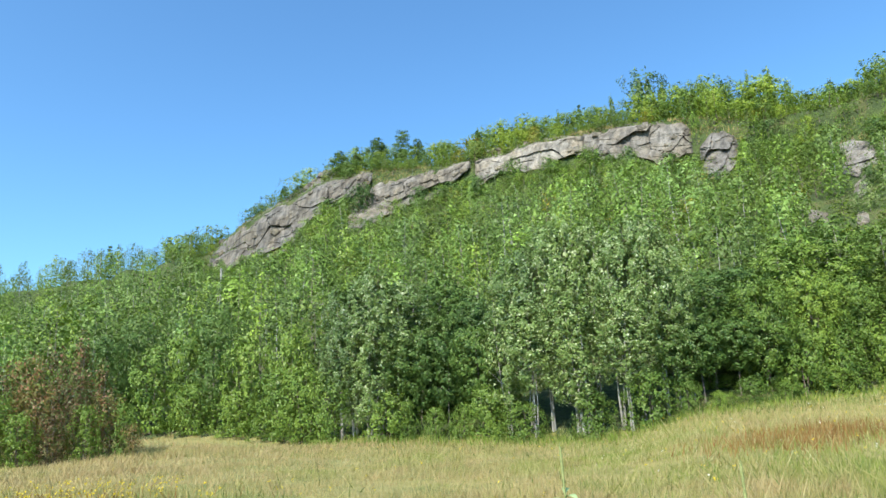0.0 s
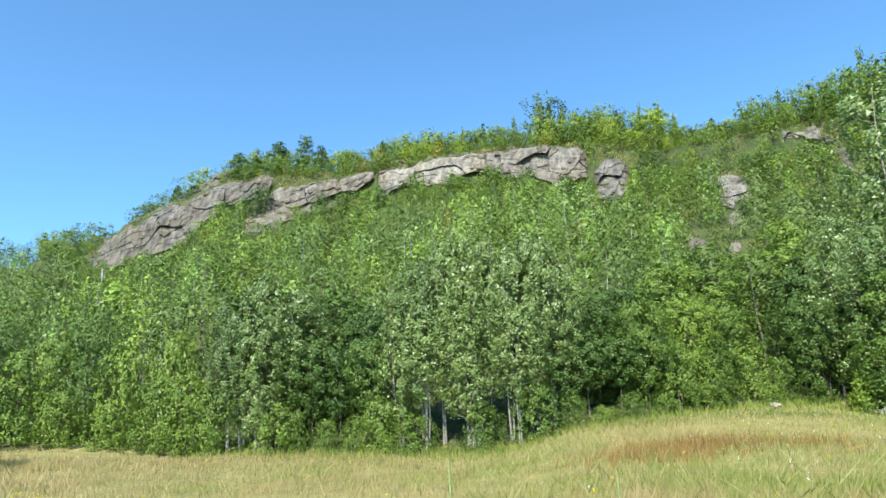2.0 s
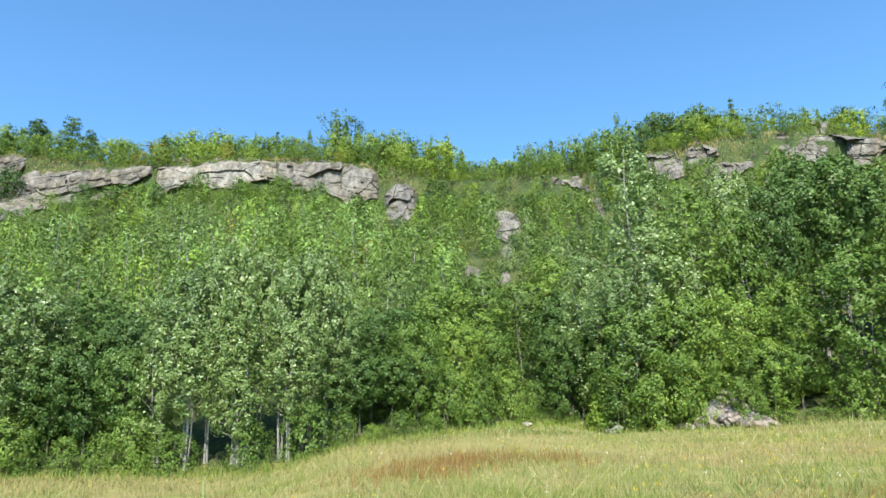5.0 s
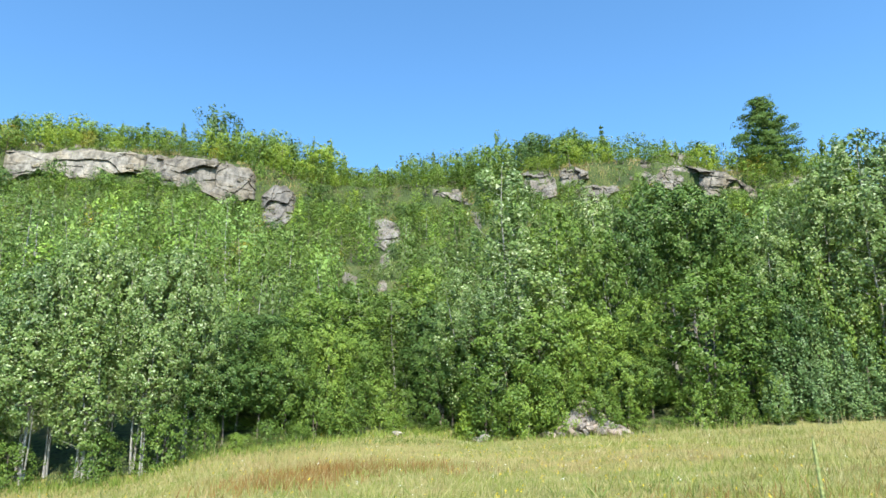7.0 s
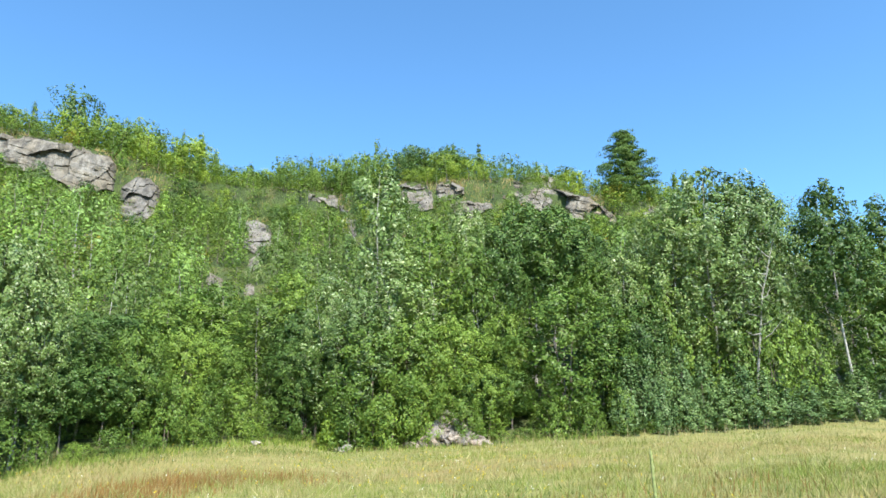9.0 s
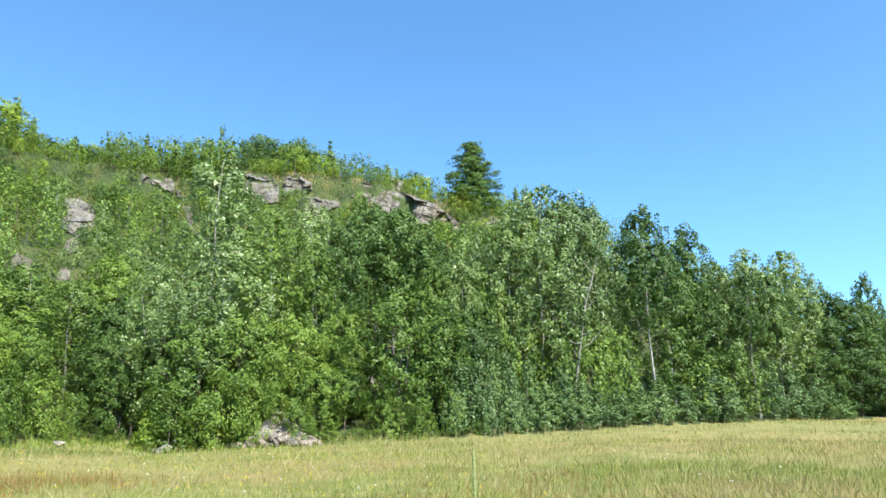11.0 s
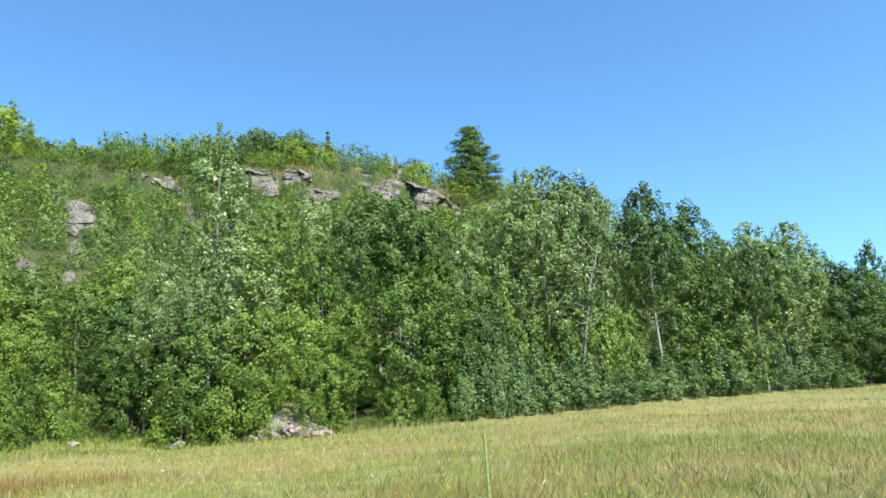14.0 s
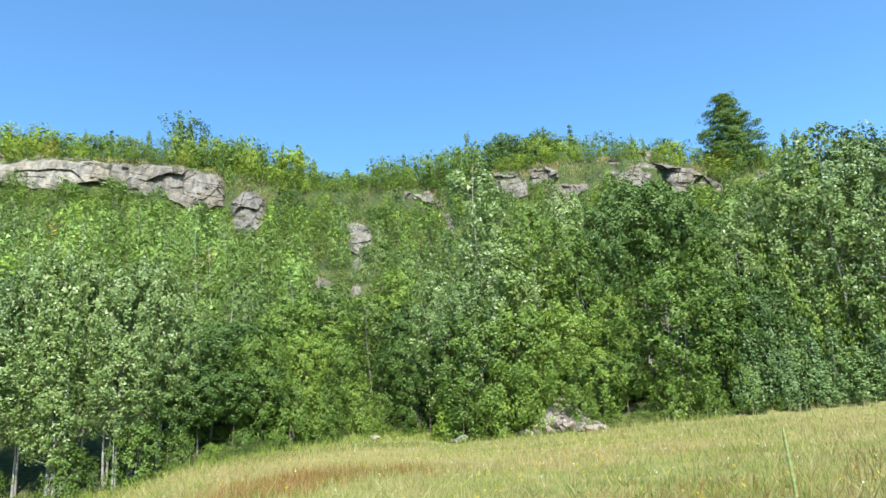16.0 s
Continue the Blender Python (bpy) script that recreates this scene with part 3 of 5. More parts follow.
cliff("pale stony gully bed between shrubs", (32.4, 33.5), [(32.4, 10.9), (33.5, 11.0)], [(32.4, 11.9), (33.5, 12.3)], 36, ROCK_PALE, block=.6, depth=.5)
cliff(CRAG_LABEL, (29.4, 31.0), [(29.4, 11.0), (31, 11.0)], [(29.4, 12.9), (31, 12.2)], 27, ROCK, block=.8, depth=.6)
cliff(CRAG_LABEL, (37.5, 40.3), [(37.5, 18.6), (40.3, 18.6)], [(37.5, 20.2), (38.6, 20.5), (40.3, 20.1)], 17, ROCK, block=1.3, depth=.8, long=.9)
cliff(CRAG_LABEL, (40.2, 42.0), [(40.2, 17.8), (42, 16.0)], [(40.2, 18.9), (42, 17.4)], 28, ROCK, block=.9, depth=.6)
cliff("square grey granite block above the trees", (45.7, 48.9), [(45.7, 18.6), (47, 18.2), (48.9, 18.6)], [(45.7, 20.2), (46.6, 20.9), (47.8, 20.8), (48.9, 19.9)], 18, ROCK, block=1.1, depth=1.2, long=1.0)
cliff(CRAG_LABEL, (49.0, 51.7), [(49, 19.3), (51.7, 19.3)], [(49, 20.4), (50.2, 20.8), (51.7, 20.2)], 38, ROCK, block=1.0, depth=1.1)
cliff("reddish grey granite ledge in broken steps", (50.0, 54.2), [(50, 17.8), (52, 17.4), (54.2, 17.9)], [(50, 18.5), (51.3, 19.0), (53, 18.9), (54.2, 18.5)], 39, ROCK, block=1.0, depth=.9)
cliff("rounded grey granite knob with slanting cracks", (55.0, 64.9), [(55, 19.3), (56.2, 19.0), (57.4, 18.4), (59.2, 17.6), (61.0, 17.1), (62.7, 17.0), (64.9, 16.0)],
      [(55, 19.9), (56.2, 20.5), (57.6, 20.8), (58.8, 20.6), (59.9, 20.2), (61.6, 19.1), (63.5, 18.2), (64.9, 16.9)], 19, ROCK, block=1.35, depth=1.25, dip=.3, long=1.1)
cliff("small pale outcrop under the pine", (66.6, 68.2), [(66.6, 16.6), (68.2, 16.4)], [(66.6, 17.8), (68.2, 17.4)], 20, ROCK_PALE, block=.9, depth=.6)
cliff("pale rock showing through the aspens", (62.2, 64.2), [(62.2, 11.6), (64.2, 11.2)], [(62.2, 12.6), (64.2, 12.9)], 29, ROCK_PALE, block=.9, depth=.7)

# ---------------------------------------------------------------- trees along the field's edge
rng = random.Random(5)
EDGE_GROUP, TOP_GROUP, SLOPE_GROUP = "trees along the meadow's edge", "trees on the hilltop", "young trees on the slope"


def stock(kind, label, leaf_mat, bark, h, rad, bases, leaves, leaf, seed, stems, limbs, name=None):
    """Trees of one kind, one for each of bases (the bare share of the trunk)."""
    return [(tree_thing(kind, label, EDGE_GROUP, leaf_mat, bark, h, rad, b, leaves, leaf, seed + i, stems, limbs, name), h, rad) for i, b in enumerate(bases)]


aspens = stock("aspen", "pale-barked aspen with silvery wind-turned leaves", "silver", "pale", 10, 1.6, (.16, .30, .22, .36), 6600, .122, 40, 2, 22)
tall_aspens = stock("aspen", "tall airy aspen with silvery leaves", "silver", "pale", 12, 2.0, (.14, .24), 8600, .13, 45, 1, 30)
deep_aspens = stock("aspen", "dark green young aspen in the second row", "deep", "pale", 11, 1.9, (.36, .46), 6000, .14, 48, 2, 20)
green_aspens = stock("aspen", "fresh green young aspen", "green", "pale", 10, 1.9, (.10, .22), 6400, .13, 52, 2, 18)
broad_trees = stock("oak", "rounded green tree leafy down to the grass", "green", "brown", 8, 2.6, (.02, .04), 9200, .132, 65, 3, 14)
dark_trees = stock("oak", "rounded dark green tree leafy down to the grass", "deep", "brown", 8, 2.6, (.02, .03), 8800, .132, 68, 3, 14)
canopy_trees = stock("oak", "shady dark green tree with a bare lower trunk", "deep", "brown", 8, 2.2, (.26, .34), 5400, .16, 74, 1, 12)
shrubs = stock("shrub", "dense green broadleaf shrub at the grass edge", "green", "brown", 4, 1.7, (.01, .02, .01), 3600, .116, 60, 3, 8)
light_shrubs = stock("shrub", "light green broadleaf shrub at the grass edge", "green", "brown", 4, 1.7, (.01,), 3600, .116, 64, 3, 8)
big_aspens = stock("aspen", "tall aspen with a pale trunk and broad silvery crown", "silver", "pale", 15, 2.4, (.22, .30), 8400, .158, 50, 1, 40)
big_deep = stock("aspen", "tall dark green aspen before the far woods", "deep", "pale", 14, 2.3, (.12, .18), 7600, .168, 55, 1, 34)
bare_aspens = stock("aspen", "aspen with a long bare pale trunk and high crown", "deep", "pale", 15, 2.2, (.42, .5), 5600, .18, 157, 1, 40)
poplars = stock("sapling", "slender blue-green poplar sapling beside the meadow", "blue", "brown", 4.5, 1.0, (.02, .02, .03), 2500, .112, 70, 2, 8)


def edge_r(az):
    return float(smooth_table(EDGE, np.array([float(az)]), 1)[0])


def put(kinds, az, dr, el, half):
    """A tree dr metres behind the field's edge whose top shows at the angle el, half its width spanning the angle half."""
    proto, h, rad = rng.choice(kinds)
    r = edge_r(az) + dr
    s = max(.12, rise_to(az, r, el + .15) / h)
    w = r * radians(half) / rad
    return plant(proto, az, r, s, rng.uniform(0, 6.28), wide=w * rng.uniform(1.05, 1.25))


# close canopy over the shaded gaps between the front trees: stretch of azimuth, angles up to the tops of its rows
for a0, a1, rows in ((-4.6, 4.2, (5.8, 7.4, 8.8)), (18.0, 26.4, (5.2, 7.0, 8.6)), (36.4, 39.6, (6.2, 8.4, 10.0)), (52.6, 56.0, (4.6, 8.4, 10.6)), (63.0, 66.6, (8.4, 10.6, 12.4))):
    for k, el in enumerate(rows):
        az = a0 + .6 * k
        while az < a1:
            put(shrubs, az + 1.0, .5 if k == 0 else .8 + 2.7 * k, rng.uniform(-.6, .7) if k == 0 else rng.uniform(.8, 2.6), 1.0 if k == 0 else 1.4)
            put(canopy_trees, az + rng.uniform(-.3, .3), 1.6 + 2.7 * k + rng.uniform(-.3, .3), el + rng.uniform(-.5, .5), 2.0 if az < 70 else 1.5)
            az += 2.3 if az < 70 else 2.0
# the two silvery clumps
for az, dr, el, half in ((-7.9, 0.9, 9.8, 2.0), (-6.0, 1.0, 11.3, 2.2), (-4.2, 1.6, 10.0, 1.9), (-9.0, 0.5, 6.6, 1.6), (-6.9, 0.3, 7.7, 1.9), (4.9, 0.8, 10.6, 1.9),
        (6.6, 1.0, 12.5, 2.1), (8.4, 1.3, 13.8, 2.1), (10.3, 1.0, 15.2, 2.1), (12.2, 1.6, 14.1, 2.0), (13.9, 0.9, 13.1, 2.0), (15.7, 1.2, 13.9, 2.1),
        (17.4, 1.0, 14.1, 2.0), (18.4, 1.5, 12.0, 1.7), (6.9, 0.3, 8.1, 2.0), (10.8, 0.4, 8.8, 2.2), (14.6, 0.3, 8.1, 2.1)):
    put(aspens, az, dr, el, half)
# the tall aspen above the big shrubs
for az, dr, el, half in ((44.2, 8.5, 21.8, 3.2), (39.9, 1.6, 12.8, 2.4), (45.2, 3.2, 15.1, 3.6), (41.9, 0.9, 11.4, 2.4), (51.2, 9.5, 18.4, 2.2)):
    put(tall_aspens, az, dr, el, half)
# second row
for az, dr, el, half in ((-2.6, 3.5, 8.5, 2.2), (-0.4, 6.0, 10.1, 2.5), (1.8, 5.0, 8.3, 2.2), (54.9, 6.5, 17.0, 2.1), (56.9, 8.5, 18.4, 2.7), (59.2, 7.5, 17.8, 2.7),
        (61.5, 7.0, 16.2, 2.1), (63.4, 8.0, 14.9, 1.8), (21.2, 3.5, 8.9, 2.2), (24.1, 4.5, 9.0, 2.2), (19.6, 2.2, 6.2, 1.8)):
    put(deep_aspens, az, dr, el, half)
for az, dr, el, half in ((48.7, 6.5, 17.4, 2.9), (52.2, 5.5, 15.2, 2.1), (29.8, 7.0, 10.2, 2.8), (26.5, 6.0, 9.2, 2.3),
        (30.6, 7.0, 11.8, 2.4), (27.1, 6.0, 10.8, 2.5), (34.7, 8.0, 10.8, 2.4), (36.7, 8.5, 13.2, 2.4), (62.3, 4.6, 13.0, 1.7)):
    put(green_aspens, az, dr, el, half)
for az, dr, el, half in ((59.4, 1.6, 11.1, 4.4), (54.7, 3.2, 9.5, 2.1), (43.3, 1.0, 8.7, 3.8), (46.7, 1.6, 9.3, 3.2), (50.1, 2.2, 8.8, 2.7), (52.6, 1.0, 5.1, 2.1),
        (25.1, 1.6, 8.2, 2.2), (28.3, 2.0, 8.0, 2.3), (31.4, 2.4, 7.2, 2.2)):
    put(broad_trees, az, dr, el, half)
for az, dr, el, half in ((37.7, 1.2, 7.6, 2.2), (-19.2, 2.5, 8.3, 2.1), (-24.8, 4.0, 7.8, 1.9), 
        (-26.9, 2.5, 6.1, 1.7)):
    put(dark_trees, az, dr, el, half)
for az, dr, el, half in ((-23.5, 1.4, 5.1, 1.9), (-21.2, 2.4, 6.5, 1.8), (-16.6, 2.2, 6.0, 1.9), (-13.1, 2.6, 6.6, 2.2), (-14.0, 0.9, 3.3, 2.0), (-12.0, 0.5, 3.4, 2.0),
        (-9.9, 0.3, 2.9, 1.8), (-17.3, 0.8, 1.6, 1.6), (-20.6, 0.8, 2.2, 1.6), (-5.4, 0.2, 1.1, 1.7),
        (3.1, 0.4, 1.1, 1.6), (5.9, 0.1, -0.4, 1.7), (15.9, 0.3, 1.9, 1.8), (11.6, 0.2, 0.3, 1.6), 
        (28.3, 1.6, 4.1, 2.0)):
    put(shrubs, az, dr, el, half)
for az, dr, el, half in ((27.3, 0.9, 4.5, 1.6), (30.0, 1.0, 3.8, 1.6), (32.8, 1.2, 3.9, 1.6), (34.7, 0.9, 2.7, 1.2), (29.4, 0.3, 1.0, 1.2), (33.8, 0.2, 0.7, 1.0),
        (41.4, 0.2, 3.7, 2.0), (44.7, 0.2, 3.9, 2.1), (47.4, 0.9, 4.2, 1.7), (51.2, 0.5, 2.3, 1.4), (58.4, 0.1, 2.4, 1.7), (60.9, 0.2, 1.9, 1.5), (63.6, 0.8, 3.1, 1.2), (48.8, 2.2, 4.7, 1.4), (50.9, 2.0, 4.6, 1.4)):
    put(shrubs + light_shrubs, az, dr, el, half)
for az, dr, el, half in ((68.8, 3.4, 17.7, 2.6), (71.4, 3.0, 19.5, 3.1), (74.1, 3.6, 18.8, 2.7), (76.4, 4.2, 17.7, 2.3), (66.4, 5.0, 16.2, 1.9), (85.9, 4.0, 12.1, 2.0),
        (88.6, 3.0, 12.7, 2.2), (90.4, 3.6, 12.4, 1.9), (64.9, 4.0, 13.6, 1.9)):
    put(big_aspens, az, dr, el, half)
for az, dr, el, half in ((83.4, 4.6, 15.2, 2.2), (81.8, 3.4, 12.9, 2.0), (91.8, 5.0, 10.4, 1.8), (93.4, 4.0, 8.7, 2.0), (95.1, 4.0, 8.3, 1.9), (95.7, 7.0, 10.0, 1.1),
        (99.9, 3.5, 9.4, 1.2), (101.6, 3.2, 8.2, 1.8), (102.9, 4.0, 7.5, 1.3), (106.5, 3.2, 8.2, 1.7), (107.7, 4.0, 6.4, 1.4), (109.2, 3.5, 5.9, 1.4),
        (84.1, 3.0, 9.9, 1.9), (97.6, 7.0, 7.0, 1.7), (104.1, 4.0, 5.9, 1.3)):
    put(big_deep, az, dr, el, half)
# long bare trunks
for az, dr, el, half in ((80.3, 1.6, 17.3, 2.2), (87.8, 1.2, 11.2, 1.4), (89.5, 1.3, 11.1, 1.4), (101.3, 1.0, 7.9, 1.0), (105.4, 1.4, 8.5, 1.0)):
    put(bare_aspens, az, dr, el, half)
for az, dr, el, half in ((95.8, 2.0, 4.2, 1.9), (97.4, 2.6, 5.0, 1.5), (94.3, 2.4, 4.7, 1.7), (99.3, 2.0, 3.6, 1.6), (102.7, 1.6, 4.3, 1.5), (104.3, 1.6, 3.3, 1.5),
        (106.6, 1.6, 4.0, 1.6), (108.3, 1.6, 3.5, 1.2), (91.7, 2.4, 4.9, 1.8), (83.4, 2.6, 5.2, 2.1), (72.8, 2.4, 7.3, 2.2), (75.2, 2.6, 8.3, 2.1),
        (69.8, 3.4, 10.2, 2.1), (67.4, 3.6, 12.6, 1.9), (77.6, 2.6, 7.2, 1.7), (86.2, 2.6, 5.5, 1.9)):
    put(shrubs + dark_trees[:1], az, dr, el, half)
# saplings in the grass
for az, dr, el, half in ((64.6, 0.9, 5.9, 1.4), (65.9, 1.1, 7.4, 1.3), (67.3, 0.9, 7.9, 1.3), (68.7, 0.7, 5.9, 1.4), (70.1, 0.9, 5.0, 1.3), (71.5, 0.6, 3.5, 1.3),
        (63.8, 0.5, 3.6, 1.1), (73.0, 0.9, 4.0, 1.3), (74.4, 0.6, 3.5, 1.4), (75.8, 0.8, 3.0, 1.3), (77.3, 0.4, 2.7, 1.3), (79.0, 0.9, 2.9, 1.3), (80.6, 0.5, 3.4, 1.4),
        (82.3, 0.8, 2.8, 1.4), (84.2, 0.9, 3.7, 1.6), (85.6, 0.4, 3.2, 1.3), (88.8, 0.3, 3.1, 1.0), (90.0, 0.8, 4.0, 1.5), (91.8, 0.6, 3.0, 1.4), (93.2, 0.3, 1.6, 1.0),
        (66.8, 0.3, 3.6, 1.3), (96.3, 0.9, 2.4, 1.0), (68.9, 0.2, 2.6, 1.2)):
    put(poplars, az, dr, el, half)

# ---------------------------------------------------------------- hilltop
top_rng = random.Random(9)


def top_stock(kind, label, leaf_mat, bark, h, rad, leaves, leaf, seed, count=2, name=None):
    return [(tree_thing(kind, label, TOP_GROUP, leaf_mat, bark, h, rad, .03, leaves, leaf, seed + i, 2 if kind == "oak" else 1, 6, name, fine=False), h, rad) for i in range(count)]


top_green = top_stock("oak", "small green broadleaf tree on the hilltop", "green", "brown", 4, 1.5, 1800, .118, 80)
top_lime = top_stock("oak", "small yellow-green broadleaf tree on the hilltop", "lime", "brown", 4, 1.5, 1800, .118, 82)
top_deep = top_stock("oak", "dark green broadleaf tree on the skyline", "deep", "brown", 4, 1.5, 2000, .118, 84)
top_gold = top_stock("shrub", "low shrub turning gold on the hilltop", "gold", "brown", 3, 1.3, 1000, .13, 86, 1)
top_young = top_stock("sapling", "slim young aspen on the hilltop", "green", "pale", 4, .75, 900, .12, 88)
pines = top_stock("pine", "dark scrubby pine at the crag's lip", "needle", "brown", 5, 1.9, 3600, .2, 91)
spruces = top_stock("spruce", "small narrow dark spruce on the skyline", "needle", "brown", 4, .7, 1500, .18, 95, 1)
pine_big = tree_thing("pine", "large dark white pine with layered boughs on the hilltop", TOP_GROUP, "needle", "brown", 10, 4.2, .03, 21000, .26, 90, 1, 60)
plant(pine_big, 65.9, 90, rise_to(65.9, 90, 23.9) / 10, .6)


def lip_r(az):
    return float(smooth_table(CRAG, np.array([float(az)]), 1)[0]) + 3


def put_top(kinds, az, dr, el, half):
    """A tree dr metres behind the crags' lip whose top shows at the angle el."""
    proto, h, rad = top_rng.choice(kinds)
    r = lip_r(az) + dr
    s = max(.15, rise_to(az, r, el + .1) / h)
    plant(proto, az, r, s, top_rng.uniform(0, 6.28), wide=r * radians(half) / rad * top_rng.uniform(1.0, 1.2))


# those that stand out on the skyline: azimuth, angle up to the top, half the width
for az, el, half in ((18.6, 25.6, 2.0), (46.7, 23.8, 1.6), (48.4, 23.6, 1.3), (50.3, 23.8, 1.3), (47.6, 23.6, 1.7), (49.6, 23.2, 1.3)):
    put_top(top_deep, az, 6, el, half)
for az, el, half in ((21.4, 24.0, 1.6), (24.0, 24.0, 1.9), (27.1, 23.2, 1.7), (36.1, 22.5, 1.4), (39.8, 22.9, 1.6), (55.6, 22.7, 1.4), (33.6, 21.1, 1.4), (25.5, 23.2, 1.7),
                     (-15.6, 16.7, .9), (10, 23.1, 1.3), (-19.5, 14.8, 1.5), (-21.2, 14.1, 1.3), (-15.8, 16.4, 1.0), (57.2, 21.9, 1.2)):
    put_top(top_green, az, 5, el, half)
for az, el, half in ((5.9, 23.2, 1.5), (7.9, 23.5, 1.3), (12.5, 23.2, 1.4), (34, 21.3, 1.2), (61.4, 20.9, 1.3), (42, 23.1, 1.5), (.4, 21.9, 1.2), (22.9, 23.7, 1.5), (30.7, 21.3, 1.5), (14.6, 23.4, 1.2), (52.2, 22.4, 1.2)):
    put_top(top_lime, az, 4, el, half)
for az, el, half in ((3.4, 22.0, 1.0), (2.1, 21.1, .8), (64.4, 19.3, 1.0), (18.6, 22.4, .6), (8.8, 22.5, .6), (62.9, 19.2, .8), (26.8, 20.6, .9)):
    put_top(top_gold, az, 1.5, el, half)
for az, el, half in ((28.4, 23.8, .45), (26.9, 23.9, .4), (43.7, 24.3, .7), (32.6, 21.8, .6), (11.1, 23.6, .4), (58.3, 22.1, .4), (69.9, 19.9, .7), (29.6, 22.5, .6), (37.8, 22.9, .5), (15.8, 24.2, .45), (70.8, 19.4, .6), (59.2, 21.7, .3)):
    put_top(top_young, az, 6, el, half)
for az, el, half in ((50.8, 23.8, .6), (53.1, 23.8, .55), (28.2, 23.8, .4), (13, 23.8, .4), (-22.9, 13.8, .45), (-27.2, 12.9, .5), (34.9, 22.0, .4)):
    put_top(spruces, az, 8, el, half)
for az, el, half in ((-8.8, 21.3, 1.4), (-7.4, 21.1, 1.2), (-5.4, 22.4, 1.5), (-3.2, 23.0, 1.6), (-1.9, 22.2, 1.2), (-13.8, 18.3, .7), (-12.4, 18.4, 1.0)):
    put_top(pines, az, 4, el, half)
# the thicket behind and between them
az = -24.0
while az < 72:
    for dr in (.8, 4, 10):
        a = az + top_rng.uniform(-.5, .5)
        r = lip_r(a) + dr + top_rng.uniform(-1.5, 1.5)
        top = float(smooth_table(SKYLINE, np.array([a]), 1)[0]) + .6 - abs(top_rng.gauss(0, .9)) - (1.2 if dr < 2 else .5 if dr < 7 else 0)
        hh = rise_to(a, r, top)
        if hh < .7 or (-19 < a < -11 and dr < 8) or top_rng.random() < .15:
            continue
        proto, h, rad = top_rng.choice(top_rng.choices((top_green, top_lime, top_deep, top_young), (5, 6, 1, 3))[0])
        s = min(hh, 7) / h
        plant(proto, a, r, s, top_rng.uniform(0, 6), wide=max(.5, s * top_rng.uniform(.9, 1.4)))
    az += 1.05

# shrubs and young trees where the lip of the hill has no bare rock
for a0, a1 in ((-5, -1), (1.6, 3.4), (25.6, 32.4), (34.6, 37.6), (41.6, 46), (63.4, 73)):
    a = a0
    while a < a1:
        for _ in range(2):
            b = a + top_rng.uniform(-.4, .4)
            r = float(smooth_table(CRAG, np.array([b]), 1)[0]) + top_rng.uniform(-4, 2.8)
            if crag_above(b, ground_el(b, r)) != 0:
                s = top_rng.uniform(.5, .95)
                plant(top_rng.choice(top_green + top_lime + top_deep[:1] + top_young)[0], b, r, s, top_rng.uniform(0, 6), wide=s * top_rng.uniform(1, 1.3))
        a += .62

# young trees rooted at the crags' feet, before the rock
foot_trees = [tree_thing("aspen", "young aspen rooted at the foot of a crag", SLOPE_GROUP, "green", "pale", 4, .95, .04, 900, .15, 140, 1, 6, fine=False),
              tree_thing("oak", "low leafy shrub at the foot of a crag", SLOPE_GROUP, "deep", "brown", 4, 1.5, .02, 1000, .16, 141, 2, 5, name="shrub", fine=False),
              tree_thing("aspen", "silvery young aspen at the foot of a crag", SLOPE_GROUP, "silver", "pale", 4, 1.0, .04, 900, .15, 142, 1, 6, fine=False)]
for a0, a1, lo, hi in CLIFFS:
    a = a0 + .2
    while a < a1 - .2:
        up = leafy(a)
        b, t = float(np.interp(a, lo[:, 0], lo[:, 1])), float(np.interp(a, hi[:, 0], hi[:, 1]))
        if up > .05 and t - b > .7:
            r = float(slope_at(a, b - .5)) - top_rng.uniform(1.6, 2.6)
            hh = rise_to(a, r, b + min(up * 1.1 + top_rng.uniform(-.2, .3), (t - b) * .8))
            s = max(.3, hh / 4)
            plant(top_rng.choice(foot_trees), a, r, s, top_rng.uniform(0, 6), wide=max(.45, s * top_rng.uniform(.8, 1.15)))
        a += top_rng.uniform(.45, .85)

# ---------------------------------------------------------------- woods on the slope
# open strips of bare ground on the slope: azimuths, angles up
GLADES = ((32.0, 34.6, 10.9, 17.2), (29.2, 31.2, 11.3, 13.2), (37.4, 40.4, 18.2, 20.4), (45.2, 54.0, 18.4, 20.8))


def glade(az, el):
    """Whether a place lies in an open strip (0), and else the angle to which growth below one may rise."""
    cap = 90.0
    for a0, a1, e0, e1 in GLADES:
        if a0 < az < a1 and e0 < el < e1:
            return 0.0
        if a0 - .5 < az < a1 + .5 and el <= e0:
            cap = min(cap, e0 + .3)
    return cap


